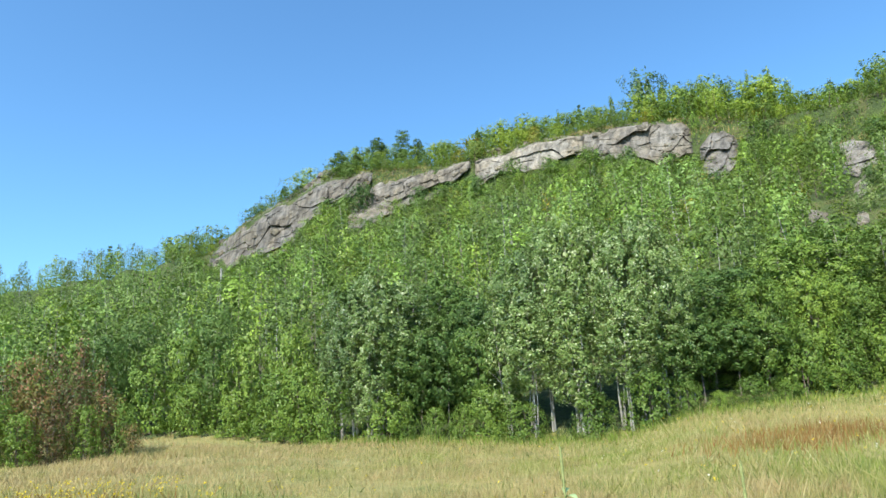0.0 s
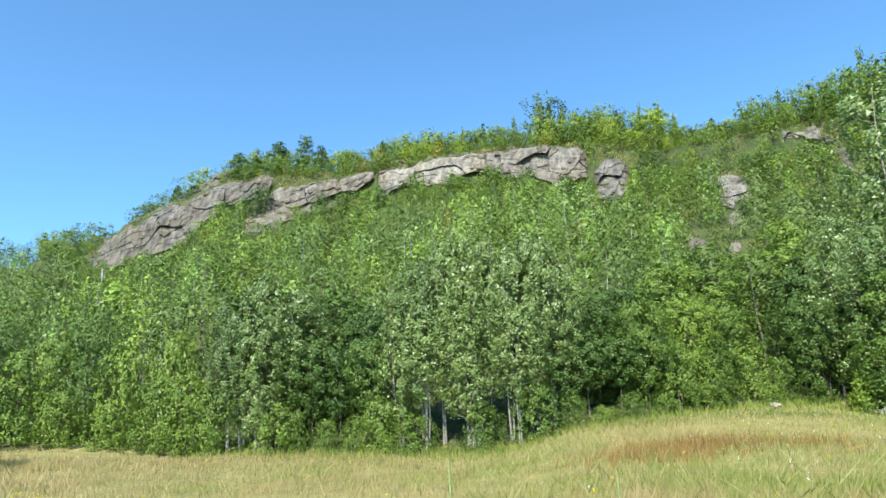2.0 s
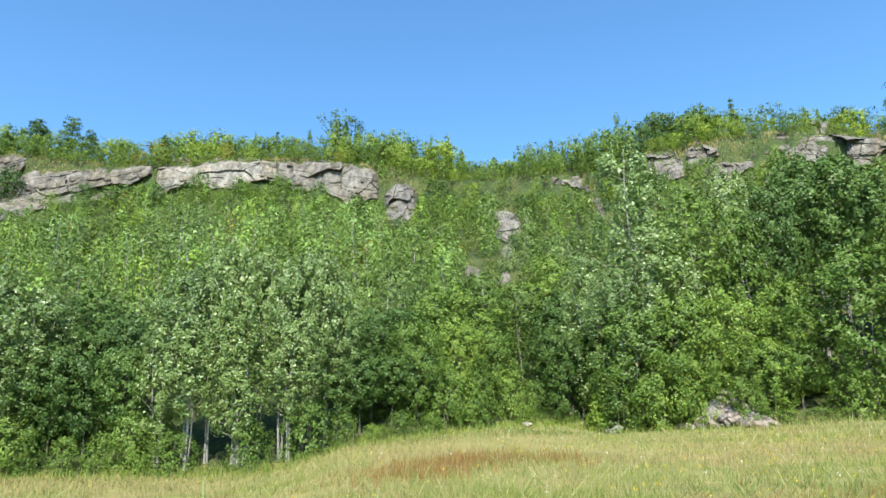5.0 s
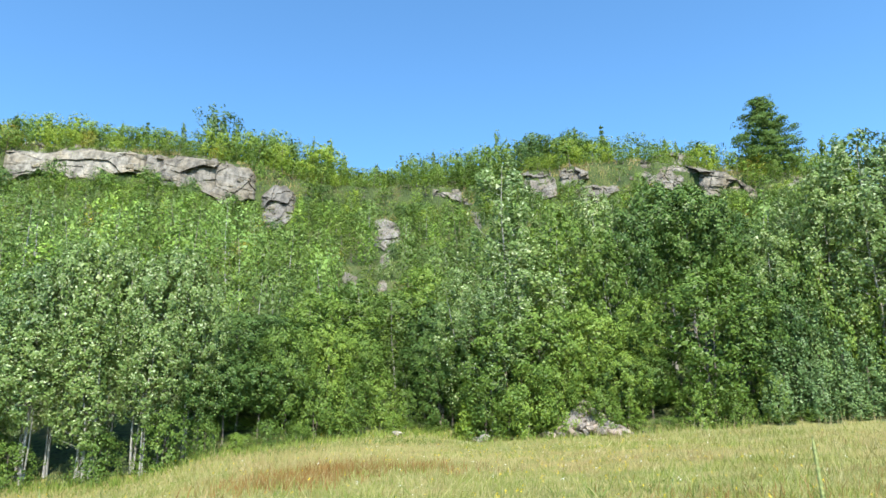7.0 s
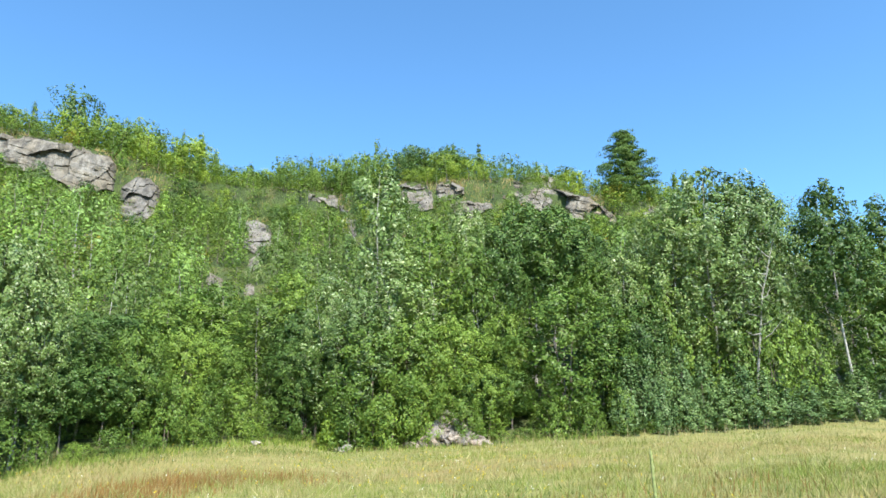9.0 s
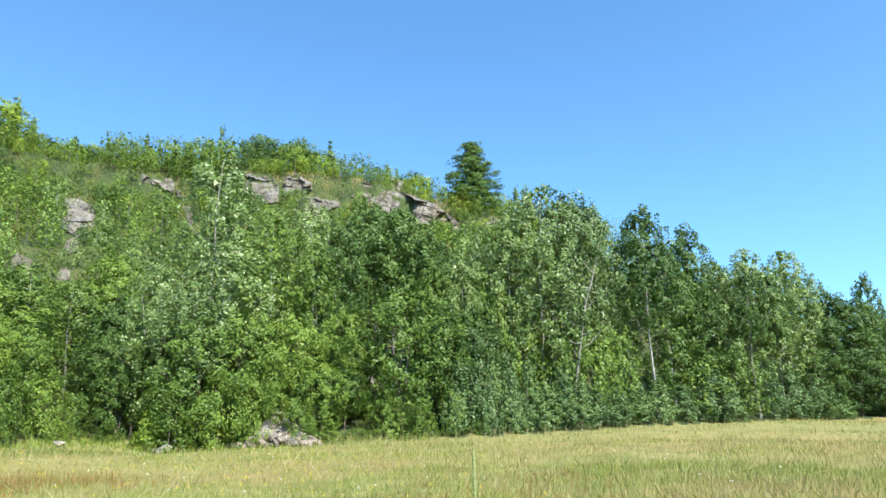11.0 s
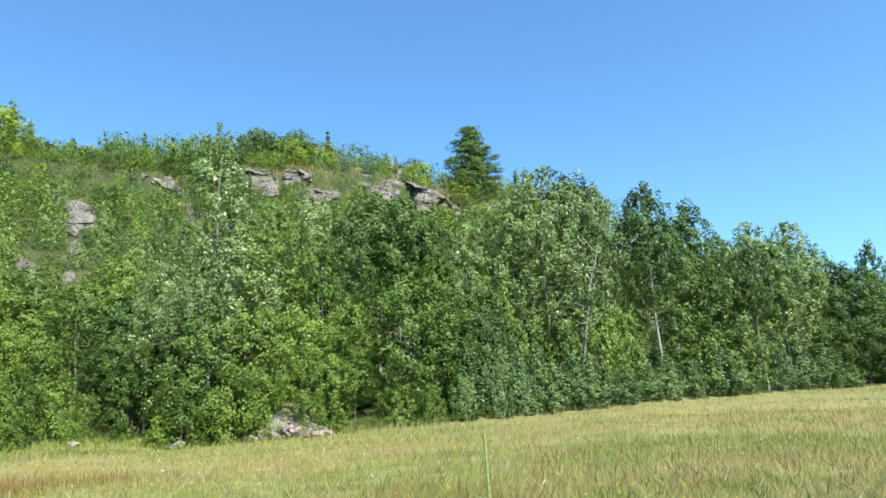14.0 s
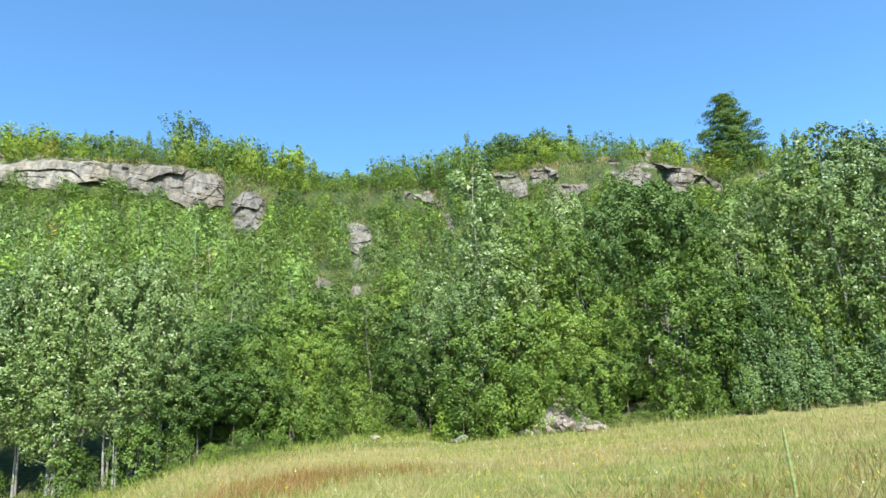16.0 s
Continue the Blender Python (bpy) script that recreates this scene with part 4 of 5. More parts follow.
def scatter_woods():
    """The thick young wood on the slope and the far woods: many small trees in one mesh."""
    g = np.random.default_rng(21)
    kinds = [("aspen", 6, 1.45, .05, 4), ("aspen", 7, 1.5, .08, 4), ("sapling", 5, 1.3, .03, 3), ("oak", 6, 1.9, .04, 3)]

    def wood_stock(n, leaf, seed):
        got = []
        for i, (k, h, rad, b, limbs) in enumerate(kinds):
            for j in range(3):
                wv, wf, lv, lf = grow(k, h, rad, b, n, leaf, seed + i * 7 + j, 1, limbs, corners=3)
                got.append((h, wv, np.vstack([wf[:, :3], wf[:, [0, 2, 3]]]), lv, lf))
        return got
    near, far_off, low = wood_stock(920, .148, 200), wood_stock(580, .18, 300), wood_stock(170, .2, 400)
    mats = woods_palette() + [LEAF["gold"], BARK["pale"], BARK["brown"]]
    tones = len(mats) - 3
    V, Fc, M = [], [], []
    n = 0
    taken = {}

    def free(x, y, gap, layer):
        kx, ky = int(x // 4), int(y // 4)
        for i in (-1, 0, 1):
            for j in (-1, 0, 1):
                for q in taken.get((layer, kx + i, ky + j), ()):
                    if (q[0] - x) ** 2 + (q[1] - y) ** 2 < gap * gap:
                        return False
        taken.setdefault((layer, kx, ky), []).append((x, y))
        return True

    def add(protos, x, y, h, w_over, mat):
        nonlocal n
        ph, wv, wf, lv, lf = protos[g.integers(len(protos))]
        s = h / ph
        w = s * w_over
        t = g.uniform(0, 6.28)
        rot = np.array([[math.cos(t) * w, -math.sin(t) * w, 0], [math.sin(t) * w, math.cos(t) * w, 0], [0, 0, s]])
        o = np.array([x, y, float(ground_z(x, y)) - .1])
        leaf_v = (lv @ rot.T).reshape(-1, 3, 3)
        heart = leaf_v.mean(1, keepdims=True)
        leaf_v = heart + (leaf_v - heart) * min(1, 1.12 / s)        # leaves of tall trees are no larger
        V.extend([wv @ rot.T + o, leaf_v.reshape(-1, 3) + o])
        Fc.extend([wf + n, lf + n + len(wv)])
        n += len(wv) + len(lv)
        M.extend([np.full(len(wf), tones + 1 + (mat < 9)), np.full(len(lf), mat)])

    count = bushes = 0
    for a0, a1, quota in ((-46, -21, 330), (-21, 73, 1120), (73, 114, 220)):
        made = 0
        for _ in range(16000):
            az = g.uniform(a0, a1)
            re, ze, rf, zf, rl, zl = [float(q[0]) for q in land(np.array([az]))]
            left, right = az < -21, az > 73
            lag = 10.5 if -13 < az < 26 or 36 < az < 66 else 6.0
            far = min(rl + 25, 235) if left else max(rl + 25, re + 30) if right else rl + 2
            r = math.sqrt(g.uniform((re + lag) ** 2, far ** 2)) if not left else g.uniform(re + lag, far)
            bare = None if left or right else crag_above(az, ground_el(az, r))
            if bare == 0:
                continue
            x, y = polar(az, r)
            if left or right:
                lim = float(smooth_table(SKYLINE, np.array([az]), 1)[0]) - abs(g.normal(0, .6)) + .7
                h = g.uniform(7, 12) if right else g.uniform(5.5, 9.5)
                gap = 3.0 if right else 2.6 + .008 * r
            else:
                lim = bare + leafy(az) + g.uniform(-.4, .5) if bare is not None else float(smooth_table(CRAG, np.array([az]), 3)[0]) + g.uniform(-.3, 1.4)
                up = (r - re) / (rf - re)
                h = g.uniform(5.2, 10.0) if up < .6 else g.uniform(3.6, 7.2) if up < .88 else g.uniform(2.0, 4.4)
                gap = 1.35 + .2 * h
            lim = min(lim, glade(az, ground_el(az, r)))
            h = min(h, rise_to(az, r, lim))
            if h < 1.4 or not free(x, y, gap, 0):
                continue
            mat = int(g.integers(tones)) if g.random() > .25 else int(g.choice([3, 4, 9, 10]))
            add(near if r < 60 and not right else far_off, x, y, h, g.uniform(.85, 1.2) * (1.3 if h < 3.2 else 1), mat)
            made += 1
            if made >= quota:
                break
        count += made
    # low bushes between the trees, at the crags' feet and on their lips
    for lo, hi, quota, gap in ((-4.5, 5.0, 1700, .85), (-26, 12, 1500, 1.15)):
        made = 0
        for _ in range(11000):
            az = g.uniform(-22, 74)
            re, ze, rf, zf, rl, zl = [float(q[0]) for q in land(np.array([az]))]
            r = rf + g.uniform(lo, hi)
            x, y = polar(az, r)
            bare = crag_above(az, ground_el(az, r))
            if bare == 0 and g.random() > .3:
                continue
            h = g.uniform(1.0, 3.2)
            if bare == 0:           # a bush on a ledge
                x, y = polar(az, r - 1.2)
                bare, h = None, g.uniform(.5, 1.3)
            if bare is not None:
                h = min(h, rise_to(az, r, bare + leafy(az) + .15))
            if r > rl:
                h = min(h, 1.5, rise_to(az, r, float(smooth_table(SKYLINE, np.array([az]), 1)[0])))
            if glade(az, ground_el(az, r)) < 1:
                h = min(h, .7)
            if h < .35 or not free(x, y, gap, 1):
                continue
            add(low, x, y, h, g.uniform(1.7, 2.6), int(g.choice([1, 2, 4, 7, 8, tones], p=[.3, .2, .15, .18, .12, .05])))
            made += 1
            if made >= quota:
                break
        bushes += made
    ob = new("hillside_woods", mesh_from("hillside_woods", np.vstack(V), np.vstack(Fc), mats, np.concatenate(M)))
    tagged(ob, "thick young mixed woods covering the steep slope", "woods", kind="stuff")
    ob["trees"], ob["bushes"] = count, bushes


scatter_woods()

# ---------------------------------------------------------------- meadow grass
def grass_material():
    m, nt, p = material("meadow_grass")
    geo = nt.nodes.new("ShaderNodeNewGeometry")
    rnd = geo.outputs["Random Per Island"]
    patch, fleck, wide, brown = noise_tex(nt, 0.38, 5, .65), noise_tex(nt, 1.6, 4, .6), noise_tex(nt, 0.12, 4, .6), noise_tex(nt, 0.8, 4, .6, (1, 1, .3))
    green = ramp(nt, rnd, [(0, (0.13, 0.185, 0.032)), (0.55, (0.215, 0.265, 0.052)), (0.8, (0.32, 0.325, 0.10)), (1, (0.46, 0.43, 0.20))])
    straw = ramp(nt, rnd, [(0, (0.21, 0.19, 0.07)), (0.5, (0.34, 0.295, 0.13)), (0.85, (0.46, 0.40, 0.21)), (1, (0.62, 0.56, 0.36))])
    tan = ramp(nt, rnd, [(0, (0.34, 0.24, 0.11)), (0.5, (0.53, 0.40, 0.22)), (1, (0.36, 0.28, 0.12))])
    f = ramp(nt, patch.outputs["Fac"], [(0.44, (0, 0, 0)), (0.62, (.9, .9, .9))])
    f2 = ramp(nt, fleck.outputs["Fac"], [(0.38, (0.1, 0.1, 0.1)), (0.62, (1, 1, 1))])
    f3 = ramp(nt, wide.outputs["Fac"], [(0.46, (0, 0, 0)), (0.56, (.8, .8, .8))])
    col = mix_rgb(nt, mix_rgb(nt, 1.0, f, f2, "MULTIPLY"), green, straw)
    col = mix_rgb(nt, mix_rgb(nt, 1.0, f3, f2, "MULTIPLY"), col, tan)
    rust = ramp(nt, rnd, [(0, (0.16, 0.095, 0.035)), (0.6, (0.28, 0.185, 0.075)), (1, (0.40, 0.31, 0.15))])
    f5 = ramp(nt, brown.outputs["Fac"], [(0.52, (0, 0, 0)), (0.64, (.5, .5, .5))])
    col = mix_rgb(nt, f5, col, rust)
    co, xyz = nt.nodes.new("ShaderNodeTexCoord"), nt.nodes.new("ShaderNodeSeparateXYZ")
    nt.links.new(co.outputs["Object"], xyz.inputs[0])
    side = nt.nodes.new("ShaderNodeMapRange")
    side.inputs["From Min"].default_value, side.inputs["From Max"].default_value = 6.0, -6.0
    side.inputs["To Min"].default_value, side.inputs["To Max"].default_value = 0.0, 0.75
    nt.links.new(xyz.outputs[0], side.inputs[0])
    f4 = ramp(nt, patch.outputs["Fac"], [(0.38, (.15, .15, .15)), (0.55, (1, 1, 1))])
    col = mix_rgb(nt, mix_rgb(nt, 1.0, side.outputs[0], f4, "MULTIPLY"), col, tan)
    nt.links.new(col, p.inputs["Base Color"])
    p.inputs["Roughness"].default_value = 0.8
    p.inputs["Specular IOR Level"].default_value = 0.2
    tr = nt.nodes.new("ShaderNodeBsdfTranslucent")
    nt.links.new(col, tr.inputs[0])
    mx = nt.nodes.new("ShaderNodeMixShader")
    mx.inputs[0].default_value = 0.3
    nt.links.new(p.outputs[0], mx.inputs[1])
    nt.links.new(tr.outputs[0], mx.inputs[2])
    nt.links.new(mx.outputs[0], nt.nodes["Material Output"].inputs[0])
    return m


GRASS = grass_material()


def blades(name, label, az, r, hi, wide, mat, seed, lean=.35):
    """Grass: a bent, tapering blade at each place."""
    g = np.random.default_rng(seed)
    x, y = polar(az, r)
    n = len(x)
    z = ground_z(x, y) - 0.03
    h = hi * g.uniform(.55, 1.15, n)
    w = wide * g.uniform(.6, 1.4, n)
    a, b = g.uniform(0, 2 * np.pi, n), g.uniform(0, 2 * np.pi, n)
    ux, uy = np.cos(a) * w, np.sin(a) * w
    k = np.abs(g.normal(0, lean, n)) * h
    lx, ly = np.cos(b) * k + .04 * h, np.sin(b) * k - .02 * h

    def at(sx, f, q):
        return np.stack([x + ux * sx + lx * q, y + uy * sx + ly * q, z + h * f], -1)
    v = np.stack([at(-1, 0, 0), at(1, 0, .1), at(0, 1, 1)], 1).reshape(-1, 3)
    ob = new(name, mesh_from(name, v, np.arange(3 * n).reshape(n, 3), [mat]))
    return tagged(ob, label, "grass", kind="stuff")


def meadow():
    g = np.random.default_rng(33)
    total = []
    for lo, hi, n, a0, a1 in ((.4, 6, 14000, -180, 180), (6, 22, 16000, 116, 318), (6, 13, 125000, -42, 116), (13, 22, 125000, -42, 116), (22, 34, 105000, -42, 116), (34, 60, 55000, -42, 116), (60, 86, 18000, -42, 116)):
        az = g.uniform(a0, a1, n)
        r = np.sqrt(g.uniform(lo * lo, hi * hi, n))
        near_az = np.where(az > 200, az - 360, az)
        total.append(np.stack([az, r], 1)[r < smooth_table(EDGE, np.clip(near_az, -70, 175), 1) + 1.5])
    az, r = np.vstack(total).T
    x, y = polar(az, r)
    tuft = 0.5 + 0.35 * value_noise(x, y, 1.1, 8) + 0.3 * value_noise(x, y, 5, 9)
    tall = g.uniform(0, 1, len(r)) > .93
    blades("meadow_grass", "tall dry straw and green meadow grass", az, r, 0.08 + 0.19 * tuft + 0.2 * tall, 0.0006 + 0.00034 * r, GRASS, 34, .45)


meadow()

# ---------------------------------------------------------------- things in and beside the meadow
def part(name, verts, faces, mat, parent, label="", smooth=True):
    ob = new(name, mesh_from(name, verts, faces, [mat], smooth=smooth))
    ob.parent = parent
    return tagged(ob, label) if label else ob


def plain_material(name, stops, scale=20.0, rough=.8):
    m, nt, p = material(name)
    n = noise_tex(nt, scale, 4)
    nt.links.new(ramp(nt, n.outputs["Fac"], stops), p.inputs["Base Color"])
    p.inputs["Roughness"].default_value = rough
    return m


MULLEIN = plain_material("mullein_stalk", [(.3, (.15, .19, .06)), (.7, (.28, .3, .11))], 30)
MULLEIN_LEAF = plain_material("mullein_leaf", [(.3, (.16, .24, .09)), (.7, (.27, .36, .15))], 12)


def ground_at(az, r):
    x, y = polar(az, r)
    return x, y, float(ground_z(x, y))


def mullein(az, r, h, seed, lean=(0, 0)):
    g = np.random.default_rng(seed)
    root = tagged(new("mullein"), "tall single mullein stalk rising above the grass", "wild plant", group="mullein stalks in the meadow")
    root.location = ground_at(az, r)
    q = np.linspace(0, 1, 14)
    path = np.stack([lean[0] * q ** 1.5, lean[1] * q ** 1.5, q * h], 1)
    v, f = tube(path[:9], .012 * (1 - .3 * q[:9]), 7)
    part("stalk", v, f, MULLEIN, root)
    # the spike: a knobbly club of seed capsules
    t = np.linspace(.55, 1, 46)
    sp = np.stack([np.interp(t, q, path[:, c]) for c in range(3)], 1)
    v, f = tube(sp, (.015 + .003 * np.sin(np.arange(46) * 2.1)) * np.clip((1.02 - t) * 9, .15, 1), 9)
    v += g.normal(0, .0025, v.shape)
    part("seed_spike", v, f, MULLEIN, root, "knobbly green seed spike")
    for i in range(12):
        zt = .05 + .5 * (i / 12) ** 1.1
        a = i * 2.4
        L = .34 * (1 - zt) + .06
        s = np.linspace(0, 1, 5)
        base = np.array([np.interp(zt, q, path[:, c]) for c in range(3)])
        mid = base + np.stack([np.cos(a) * L * s, np.sin(a) * L * s, L * (.75 * s - .75 * s * s)], 1)
        side = np.array([-np.sin(a), np.cos(a), 0]) * .045
        wd = np.sin(np.pi * np.clip(s * .9 + .08, 0, 1))[:, None]
        lv = np.concatenate([mid - side * wd, mid + side * wd + [0, 0, .006], mid + side * wd * .9 - [0, 0, .004]])
        fs = [(k, k + 1, 6 + k, 5 + k) for k in range(4)]
        part("leaf", lv, np.array(fs), MULLEIN_LEAF, root, smooth=False)


mullein(8.7, 8.2, 1.12, 1, (-.02, .02))
mullein(65.5, 7.0, 1.38, 2, (-.03, .0))
mullein(21.8, 7.6, .86, 3)
mullein(108.5, 6.6, 1.86, 4, (.03, 0))

# ---- stones at the foot of the slope
STONE = rock_material("sunlit_white_stone", (.22, .21, .195), (.34, .325, .30), (.46, .44, .41), (.9, .86, .8))
STONE_GROUP = "boulders at the meadow's edge"
for i, (az, dr, size, label, mat) in enumerate((
        (34.1, -1.4, (.36, .28, .24), "small pale boulder in the grass", STONE), (41.3, -.7, (.5, .38, .32), "pale rounded boulder in the grass", STONE),
        (40.4, -.5, (.3, .3, .22), "small pale stone beside a larger one", STONE))):
    x, y, z = ground_at(az, edge_r(az) + dr)
    ob = new("boulder", boulder_mesh("boulder", size, 40 + i, mat))
    ob.location = (x, y, z + size[2] * .55)
    tagged(ob, label, "boulder", group=STONE_GROUP)

# a heap of broken rock spilling out between the trees
pr = random.Random(77)
heap = tagged(new("rock_pile"), "heap of broken pinkish grey rock under the trees", "rock pile", group=STONE_GROUP)
hx, hy, hz = ground_at(49.7, edge_r(49.7) + .4)
heap.location = (hx, hy, hz)
ROCK_PINK = rock_material("granite_pinkish", (.20, .18, .165), (.33, .30, .275), (.45, .42, .39), (.88, .78, .70))
rock_meshes = [boulder_mesh("stone", (1, .8, .65), 60 + i, ROCK_PINK, 2) for i in range(6)]
for i in range(95):
    u = pr.uniform(-1, 1)
    k = pr.uniform(0, 1)
    top = 2.3 * (1 - abs(u) ** 1.3) * k
    st = new("stone", rock_meshes[i % 6])
    s = pr.uniform(.2, .56) * (1.2 - .5 * k)
    ang = radians(-49.7)
    lx, ly = u * 2.0, k * 2.0 - .5 + pr.uniform(-.25, .25)
    st.matrix_basis = Matrix.Translation((lx * math.cos(ang) - ly * math.sin(ang), lx * math.sin(ang) + ly * math.cos(ang), top + .02)) @ Euler((pr.uniform(-.6, .6), pr.uniform(-.6, .6), pr.uniform(0, 6))).to_matrix().to_4x4() @ Matrix.Diagonal((s, s, s * .75, 1))
    st.parent = heap
mound = boulder_mesh("rubble_core", (1.5, 1.2, 1.5), 66, ROCK_PINK, 3)
core = new("rubble_core", mound)
core.location = (math.sin(radians(49.7)) * .9, math.cos(radians(49.7)) * .9, .1)
core.parent = heap


# ---- rust-brown thicket at the meadow's near corner
thicket = [(tree_thing("aspen", "half-withered rust-brown shrub in the thicket", "thicket beside the meadow", "rust", "brown", 5, 1.5, .04, 2600, .105, 120, 4, 16, name="shrub"), 5, 1.5),
           (tree_thing("shrub", "green shrub in the rust-brown thicket", "thicket beside the meadow", "green", "brown", 4, 1.5, .01, 3000, .105, 121, 4, 10), 4, 1.5),
           (tree_thing("sapling", "rusty young tree above the thicket", "thicket beside the meadow", "rust", "brown", 5, 1.1, .06, 1800, .105, 122, 2, 18), 5, 1.1)]
for i, (az, r, el, half, k) in enumerate(((-28.6, 31, 6.6, 1.6, 2), (-30.0, 31.5, 5.6, 1.7, 0), (-31.8, 31, 5.0, 1.8, 0), (-34, 31, 4.6, 2.0, 0), (-36.4, 30.5, 4.8, 2.0, 0), (-27.2, 30.5, 4.4, 1.4, 2), (-28.8, 30, 3.8, 1.6, 0),
                                         (-31.2, 29.6, 3.0, 1.7, 0), (-33.8, 29.4, 2.4, 1.8, 1), (-36.8, 29.2, 2.2, 2.0, 1), (-26.6, 29.8, 2.2, 1.3, 0), (-25.6, 29.6, 1.2, 1.1, 1), (-28, 29, 1.2, 1.3, 1), (-30, 28.8, 1.0, 1.4, 0),
                                         (-32.2, 28.6, .8, 1.4, 1), (-34.8, 28.4, .4, 1.5, 0), (-24.8, 29.4, -.4, .9, 0), (-38.6, 29.5, 3.4, 2.2, 0))):
    proto, h, rad = thicket[k]
    plant(proto, az, r, max(.2, rise_to(az, r, el) / h), i * 1.3, wide=r * radians(half) / rad)

# ---- bare grey snag on the slope and a young bright tree by the boulders
x, y, z = ground_at(-18.85, 100)
top = EYE + 100 * math.tan(radians(11.4))
v, f = tube(np.array([(0, 0, -.3), (.05, 0, (top - z) * .5), (.02, .05, top - z)]), np.array([.24, .2, .15]), 8)
snag = new("dead_tree_trunk", mesh_from("dead_tree_trunk", v, f, [BARK["pale"]], smooth=True))
snag.location = (x, y, z)
tagged(snag, "bare pale dead trunk standing above the slope woods", "dead tree")
# ---- dead aspen with bare pale limbs among the leafy ones
def dead_aspen(az, dr, el, lean, seed):
    g = np.random.default_rng(seed)
    r = edge_r(az) + dr
    h = rise_to(az, r, el)
    root = tagged(new("dead_aspen"), "dead aspen with bare pale forking limbs among leafy trees", "dead tree")
    root.location = ground_at(az, r)
    q = np.linspace(0, 1, 7)
    side = np.array([math.cos(radians(az)), -math.sin(radians(az)), 0])
    path = np.stack([side * lean * h * t ** 1.6 + np.array([0, 0, t * h - .2 * (t == 0)]) for t in q]) + g.normal(0, .05, (7, 3))
    v, f = tube(path, .10 * (1 - .85 * q), 7)
    part("trunk", v, f, BARK["pale"], root)
    for i in range(11):
        t = .42 + .5 * i / 11
        p0 = np.array([np.interp(t, q, path[:, c]) for c in range(3)])
        d = side * g.choice([-1, 1]) * g.uniform(.6, 1.1) + g.normal(0, .35, 3) + np.array([0, 0, g.uniform(.2, .8)])
        ln = g.uniform(1.0, 2.4) * (1.15 - t)
        mid = p0 + d * ln * .5 + g.normal(0, .08, 3)
        v, f = tube(np.array([p0, mid, p0 + d * ln + [0, 0, .15]]), np.array([.05, .032, .01]), 5)
        part("branch", v, f, BARK["pale"], root)


dead_aspen(73.9, 1.9, 13.8, .2, 5)

young = tree_thing("sapling", "small bright yellow-green sapling beside the boulders", EDGE_GROUP, "lime", "brown", 2, .6, .03, 900, .12, 131, 1, 10)
plant(young, 39.8, edge_r(39.8) - .6, rise_to(39.8, edge_r(39.8) - .6, 1.5) / 2, .4)

# ---- sorrel, goldenrod and daisies in the grass
SORREL = leaf_material("sorrel_rust", [(0, (.22, .115, .035)), (.5, (.33, .17, .055)), (1, (.36, .27, .10))], .2)
YELLOW = leaf_material("goldenrod_yellow", [(0, (.50, .38, .02)), (1, (.66, .52, .04))], .2)
WHITE = leaf_material("daisy_white", [(0, (.70, .70, .66)), (1, (.80, .80, .77))], .2)
HERB = leaf_material("meadow_herb_green", [(0, (.11, .175, .03)), (.6, (.18, .25, .05)), (1, (.28, .33, .09))], .3)


def patches(spots, n, seed):
    """Places strewn round the spots (azimuth, distance, spread in metres, share)."""
    g = np.random.default_rng(seed)
    az, r = [], []
    share = sum(s[3] for s in spots)
    for a0, r0, spread, w in spots:
        k = int(n * w / share)
        x0, y0 = polar(a0, r0)
        x, y = x0 + g.normal(0, spread, k), y0 + g.normal(0, spread * .8, k)
        az.append(np.degrees(np.arctan2(x, y))), r.append(np.hypot(x, y))
    az, r = np.concatenate(az), np.concatenate(r)
    ok = (r > 4) & (r < smooth_table(EDGE, az, 1) - .5)
    return az[ok], r[ok]


def flower_heads(name, label, az, r, h, size, mat, seed, each=5):
    g = np.random.default_rng(seed)
    x, y = polar(az, r)
    c = np.stack([x, y, ground_z(x, y) + h * g.uniform(.75, 1.15, len(x))], 1)
    c = np.repeat(c, each, 0) + g.normal(0, 1, (len(c) * each, 3)) * size * np.array([.9, .9, 1.1])
    nrm = g.normal(size=c.shape) * .5 + np.array([0, 0, .8])
    nrm /= np.linalg.norm(nrm, axis=1)[:, None]
    v, f = leaf_cards(c, nrm, size * 1.6, g, .8)
    tagged(new(name, mesh_from(name, v, f, [mat])), label, "wildflowers", kind="stuff")


RED_SPOTS = [(27.6, 18.6, 1.0, 2.2), (24.6, 16.8, .9, 1.0), (31.5, 19.5, 1.1, .8), (-31, 11, 1.4, 1.3), (36.5, 20, 1.0, .7), (-30.5, 15, 1.2, 1.2), (58, 12, 1.2, .7), (66, 13, 1.6, .8), (72, 17, 1.6, .6)]
az, r = patches(RED_SPOTS, 4200, 5)
blades("sorrel", "patches of rust-red sorrel gone to seed", az, r, np.full(len(r), .33), .004 + .0004 * r, SORREL, 6, .35)
# herbs and low brush on the open ground about the crags
g = np.random.default_rng(63)
az = g.uniform(-21, 72, 16000)
foot = smooth_table(CRAG, az, 1)
r = foot + g.uniform(-7, 6, len(az))
blades("slope_herbs", "bright green herbs and low brush about the crags", az, r, g.uniform(.3, .85, len(az)), np.full(len(az), .06), HERB, 64, .5)
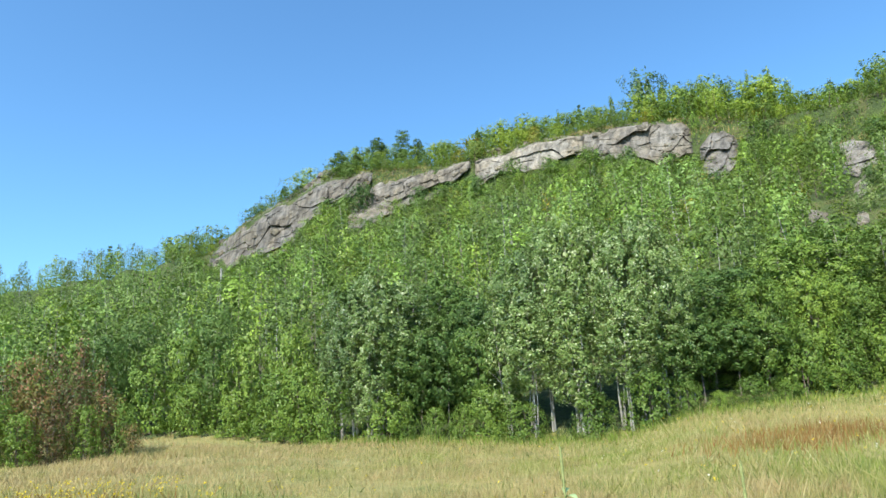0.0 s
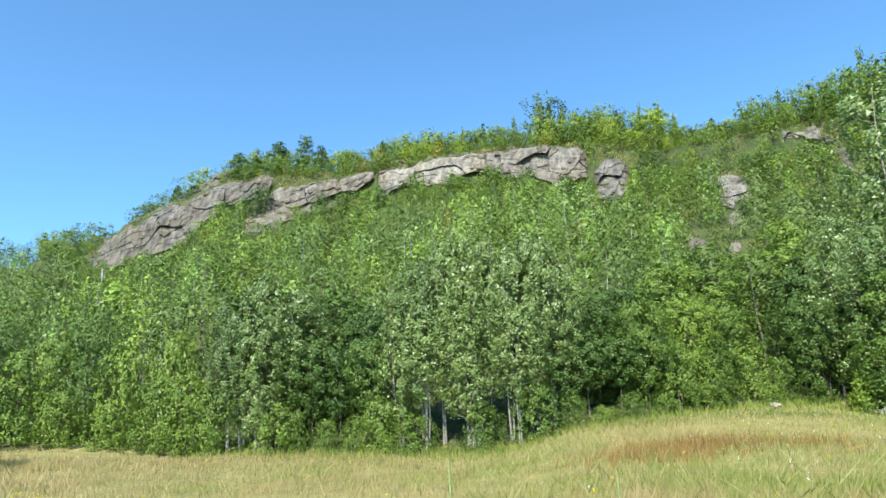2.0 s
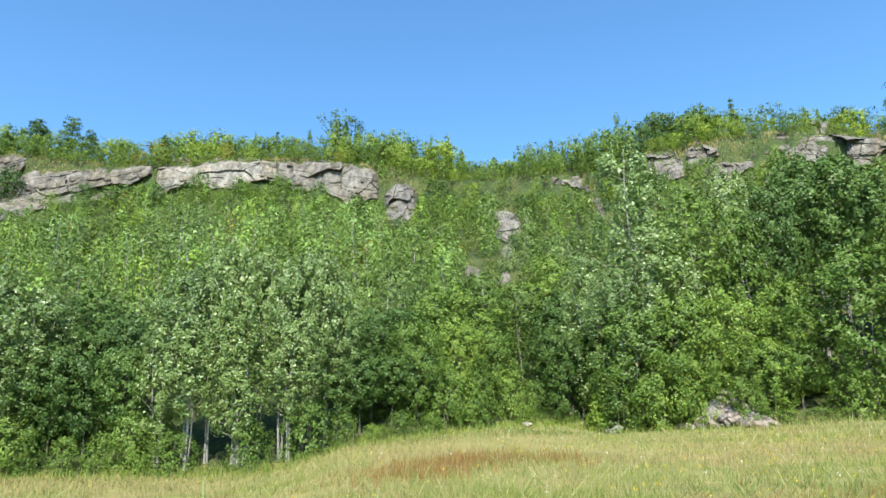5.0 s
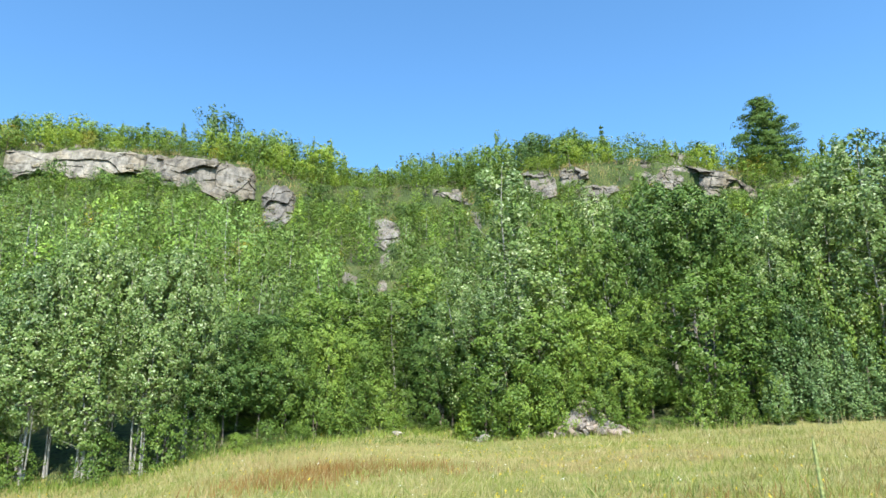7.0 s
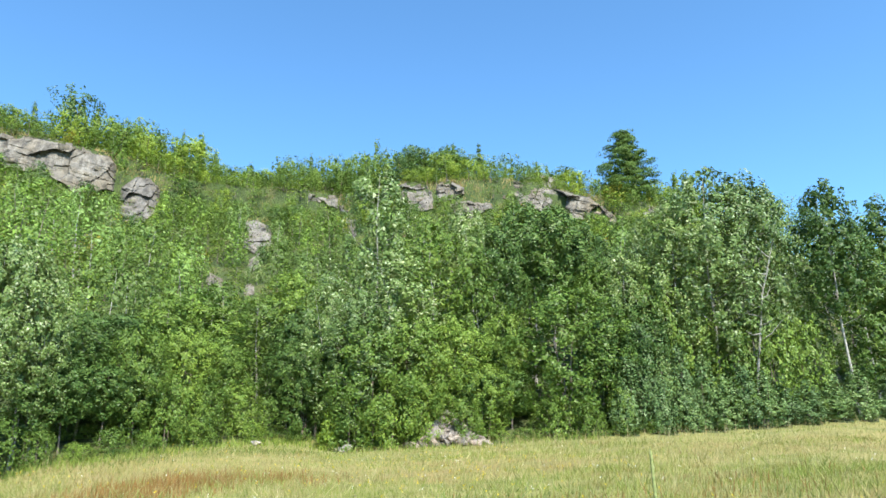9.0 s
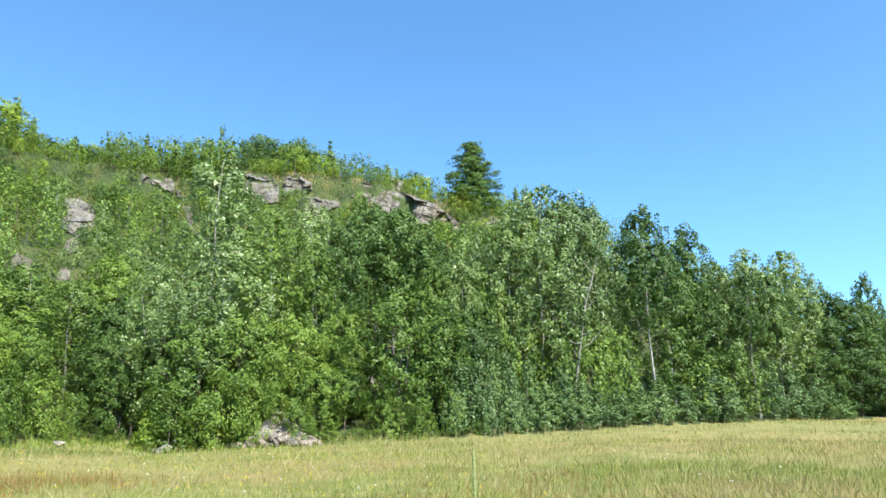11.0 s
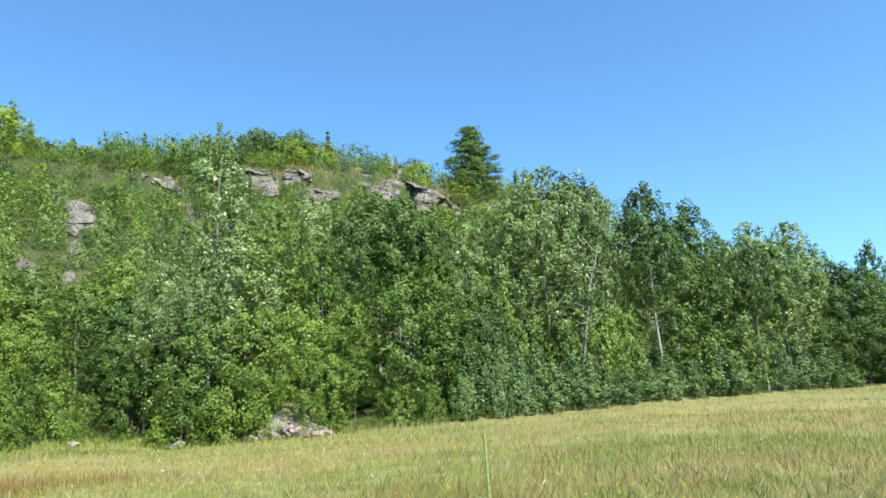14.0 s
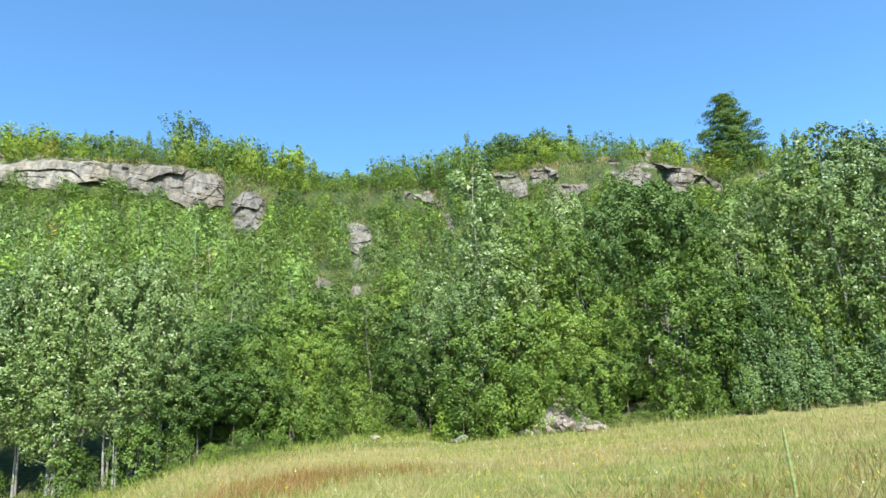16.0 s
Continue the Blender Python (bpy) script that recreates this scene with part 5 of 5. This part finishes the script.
# dry grass on the crags' lips and ledges
g = np.random.default_rng(61)
spots = []
for a0, a1, lo, hi in CLIFFS:
    if hi[:, 1].max() < 17:
        continue
    for a in np.arange(a0, a1, .012):
        e = float(np.interp(a, hi[:, 0], hi[:, 1]))
        spots.append((a, float(slope_at(a, e + .05)) + abs(g.normal(0, 1.3)) - .4))
spots = np.array(spots)
DRY = leaf_material("dry_ledge_grass", [(0, (.30, .22, .10)), (.5, (.42, .33, .16)), (1, (.26, .25, .08))], .2)
blades("ledge_grass", "dry tan grass along the lips of the crags", spots[:, 0], spots[:, 1], np.full(len(spots), .55), np.full(len(spots), .045), DRY, 62, .5)

az, r = patches([(-30, 11, 3, 3), (-31, 14, 1.4, 3), (-27.5, 13, 1.2, 2.5), (46, 22, 3.5, 2), (52, 18, 3, 1.5), (9, 24, 5, 1), (22, 18, 4, 1), (40, 26, 4, 1), (60, 9, 2, .8), (34, 14, 4, .8), (53, 8.5, 1.6, .8), (48, 13, 2, .8), (74, 10, 2, .7)], 820, 7)
flower_heads("goldenrod", "small yellow goldenrod heads among the grass", az, r, .42, .018, YELLOW, 8)
az, r = patches([(45, 20, 5, 1), (62, 18, 6, 1), (80, 20, 7, 1), (30, 18, 6, 1), (98, 22, 8, 1)], 160, 9)
flower_heads("daisies", "scattered small white daisies in the grass", az, r, .42, .016, WHITE, 10, 4)
az, r = patches([(-26, 12, 2.5, 1), (36, 9, 1.6, 1), (78, 10, 1.6, 1), (68, 9, 1.2, .6), (96, 13, 2.5, 1), (86, 16, 2.5, .8), (34, 32, 1.6, 1), (26, 30, 2, 1), (8, 28.5, 4, 1.2), (-4, 32, 4, 1.2), (104, 9, 1.5, .6), (-29, 13.5, 1.6, 1.2), (90, 10, 1.6, .9), (58, 14, 2, .7), (54, 8, 1.8, .9), (63, 11, 1.5, .8), (74, 8, 1.5, .7), (84, 9, 2, .8), (94, 8, 1.6, .6), (47, 12, 2, .8), (20, 12, 2, .7)], 11500, 11)
blades("meadow_herbs", "patches of fresh green herbs in the dry grass", az, r, np.full(len(r), .22), .006 + .0005 * r, HERB, 12, .8)

# tall pale seeding grass in front of the trees
g = np.random.default_rng(81)
az = np.concatenate([g.uniform(50, 78, 330), g.uniform(-20, 112, 260)])
r = smooth_table(EDGE, az, 1) - .2 - np.abs(g.normal(0, 1.6, len(az)))
DRY_TALL = leaf_material("pale_seed_grass", [(0, (.26, .22, .11)), (.6, (.36, .31, .18)), (1, (.46, .41, .26))], .25)
blades("seed_grass", "tall pale seeding grass stalks before the trees", az, r, np.full(len(r), .72), .002 + .00016 * r, DRY_TALL, 82, .16)

# fresh green growth in the shade line along the trees
g = np.random.default_rng(71)
az = np.concatenate([g.uniform(-12, 40, 4200), g.uniform(40, 62, 900)])
r = smooth_table(EDGE, az, 1) + .5 - np.abs(g.normal(0, 1.3, len(az)))
blades("edge_herbs", "fresh green herbs along the foot of the trees", az, r, np.full(len(r), .42), .007 + .0004 * r, HERB, 72, .45)

# kinds of tree that were never planted
for root in stock_trees:
    if root.name not in placed:
        for kid in list(root.children):
            bpy.data.objects.remove(kid)
        bpy.data.objects.remove(root)
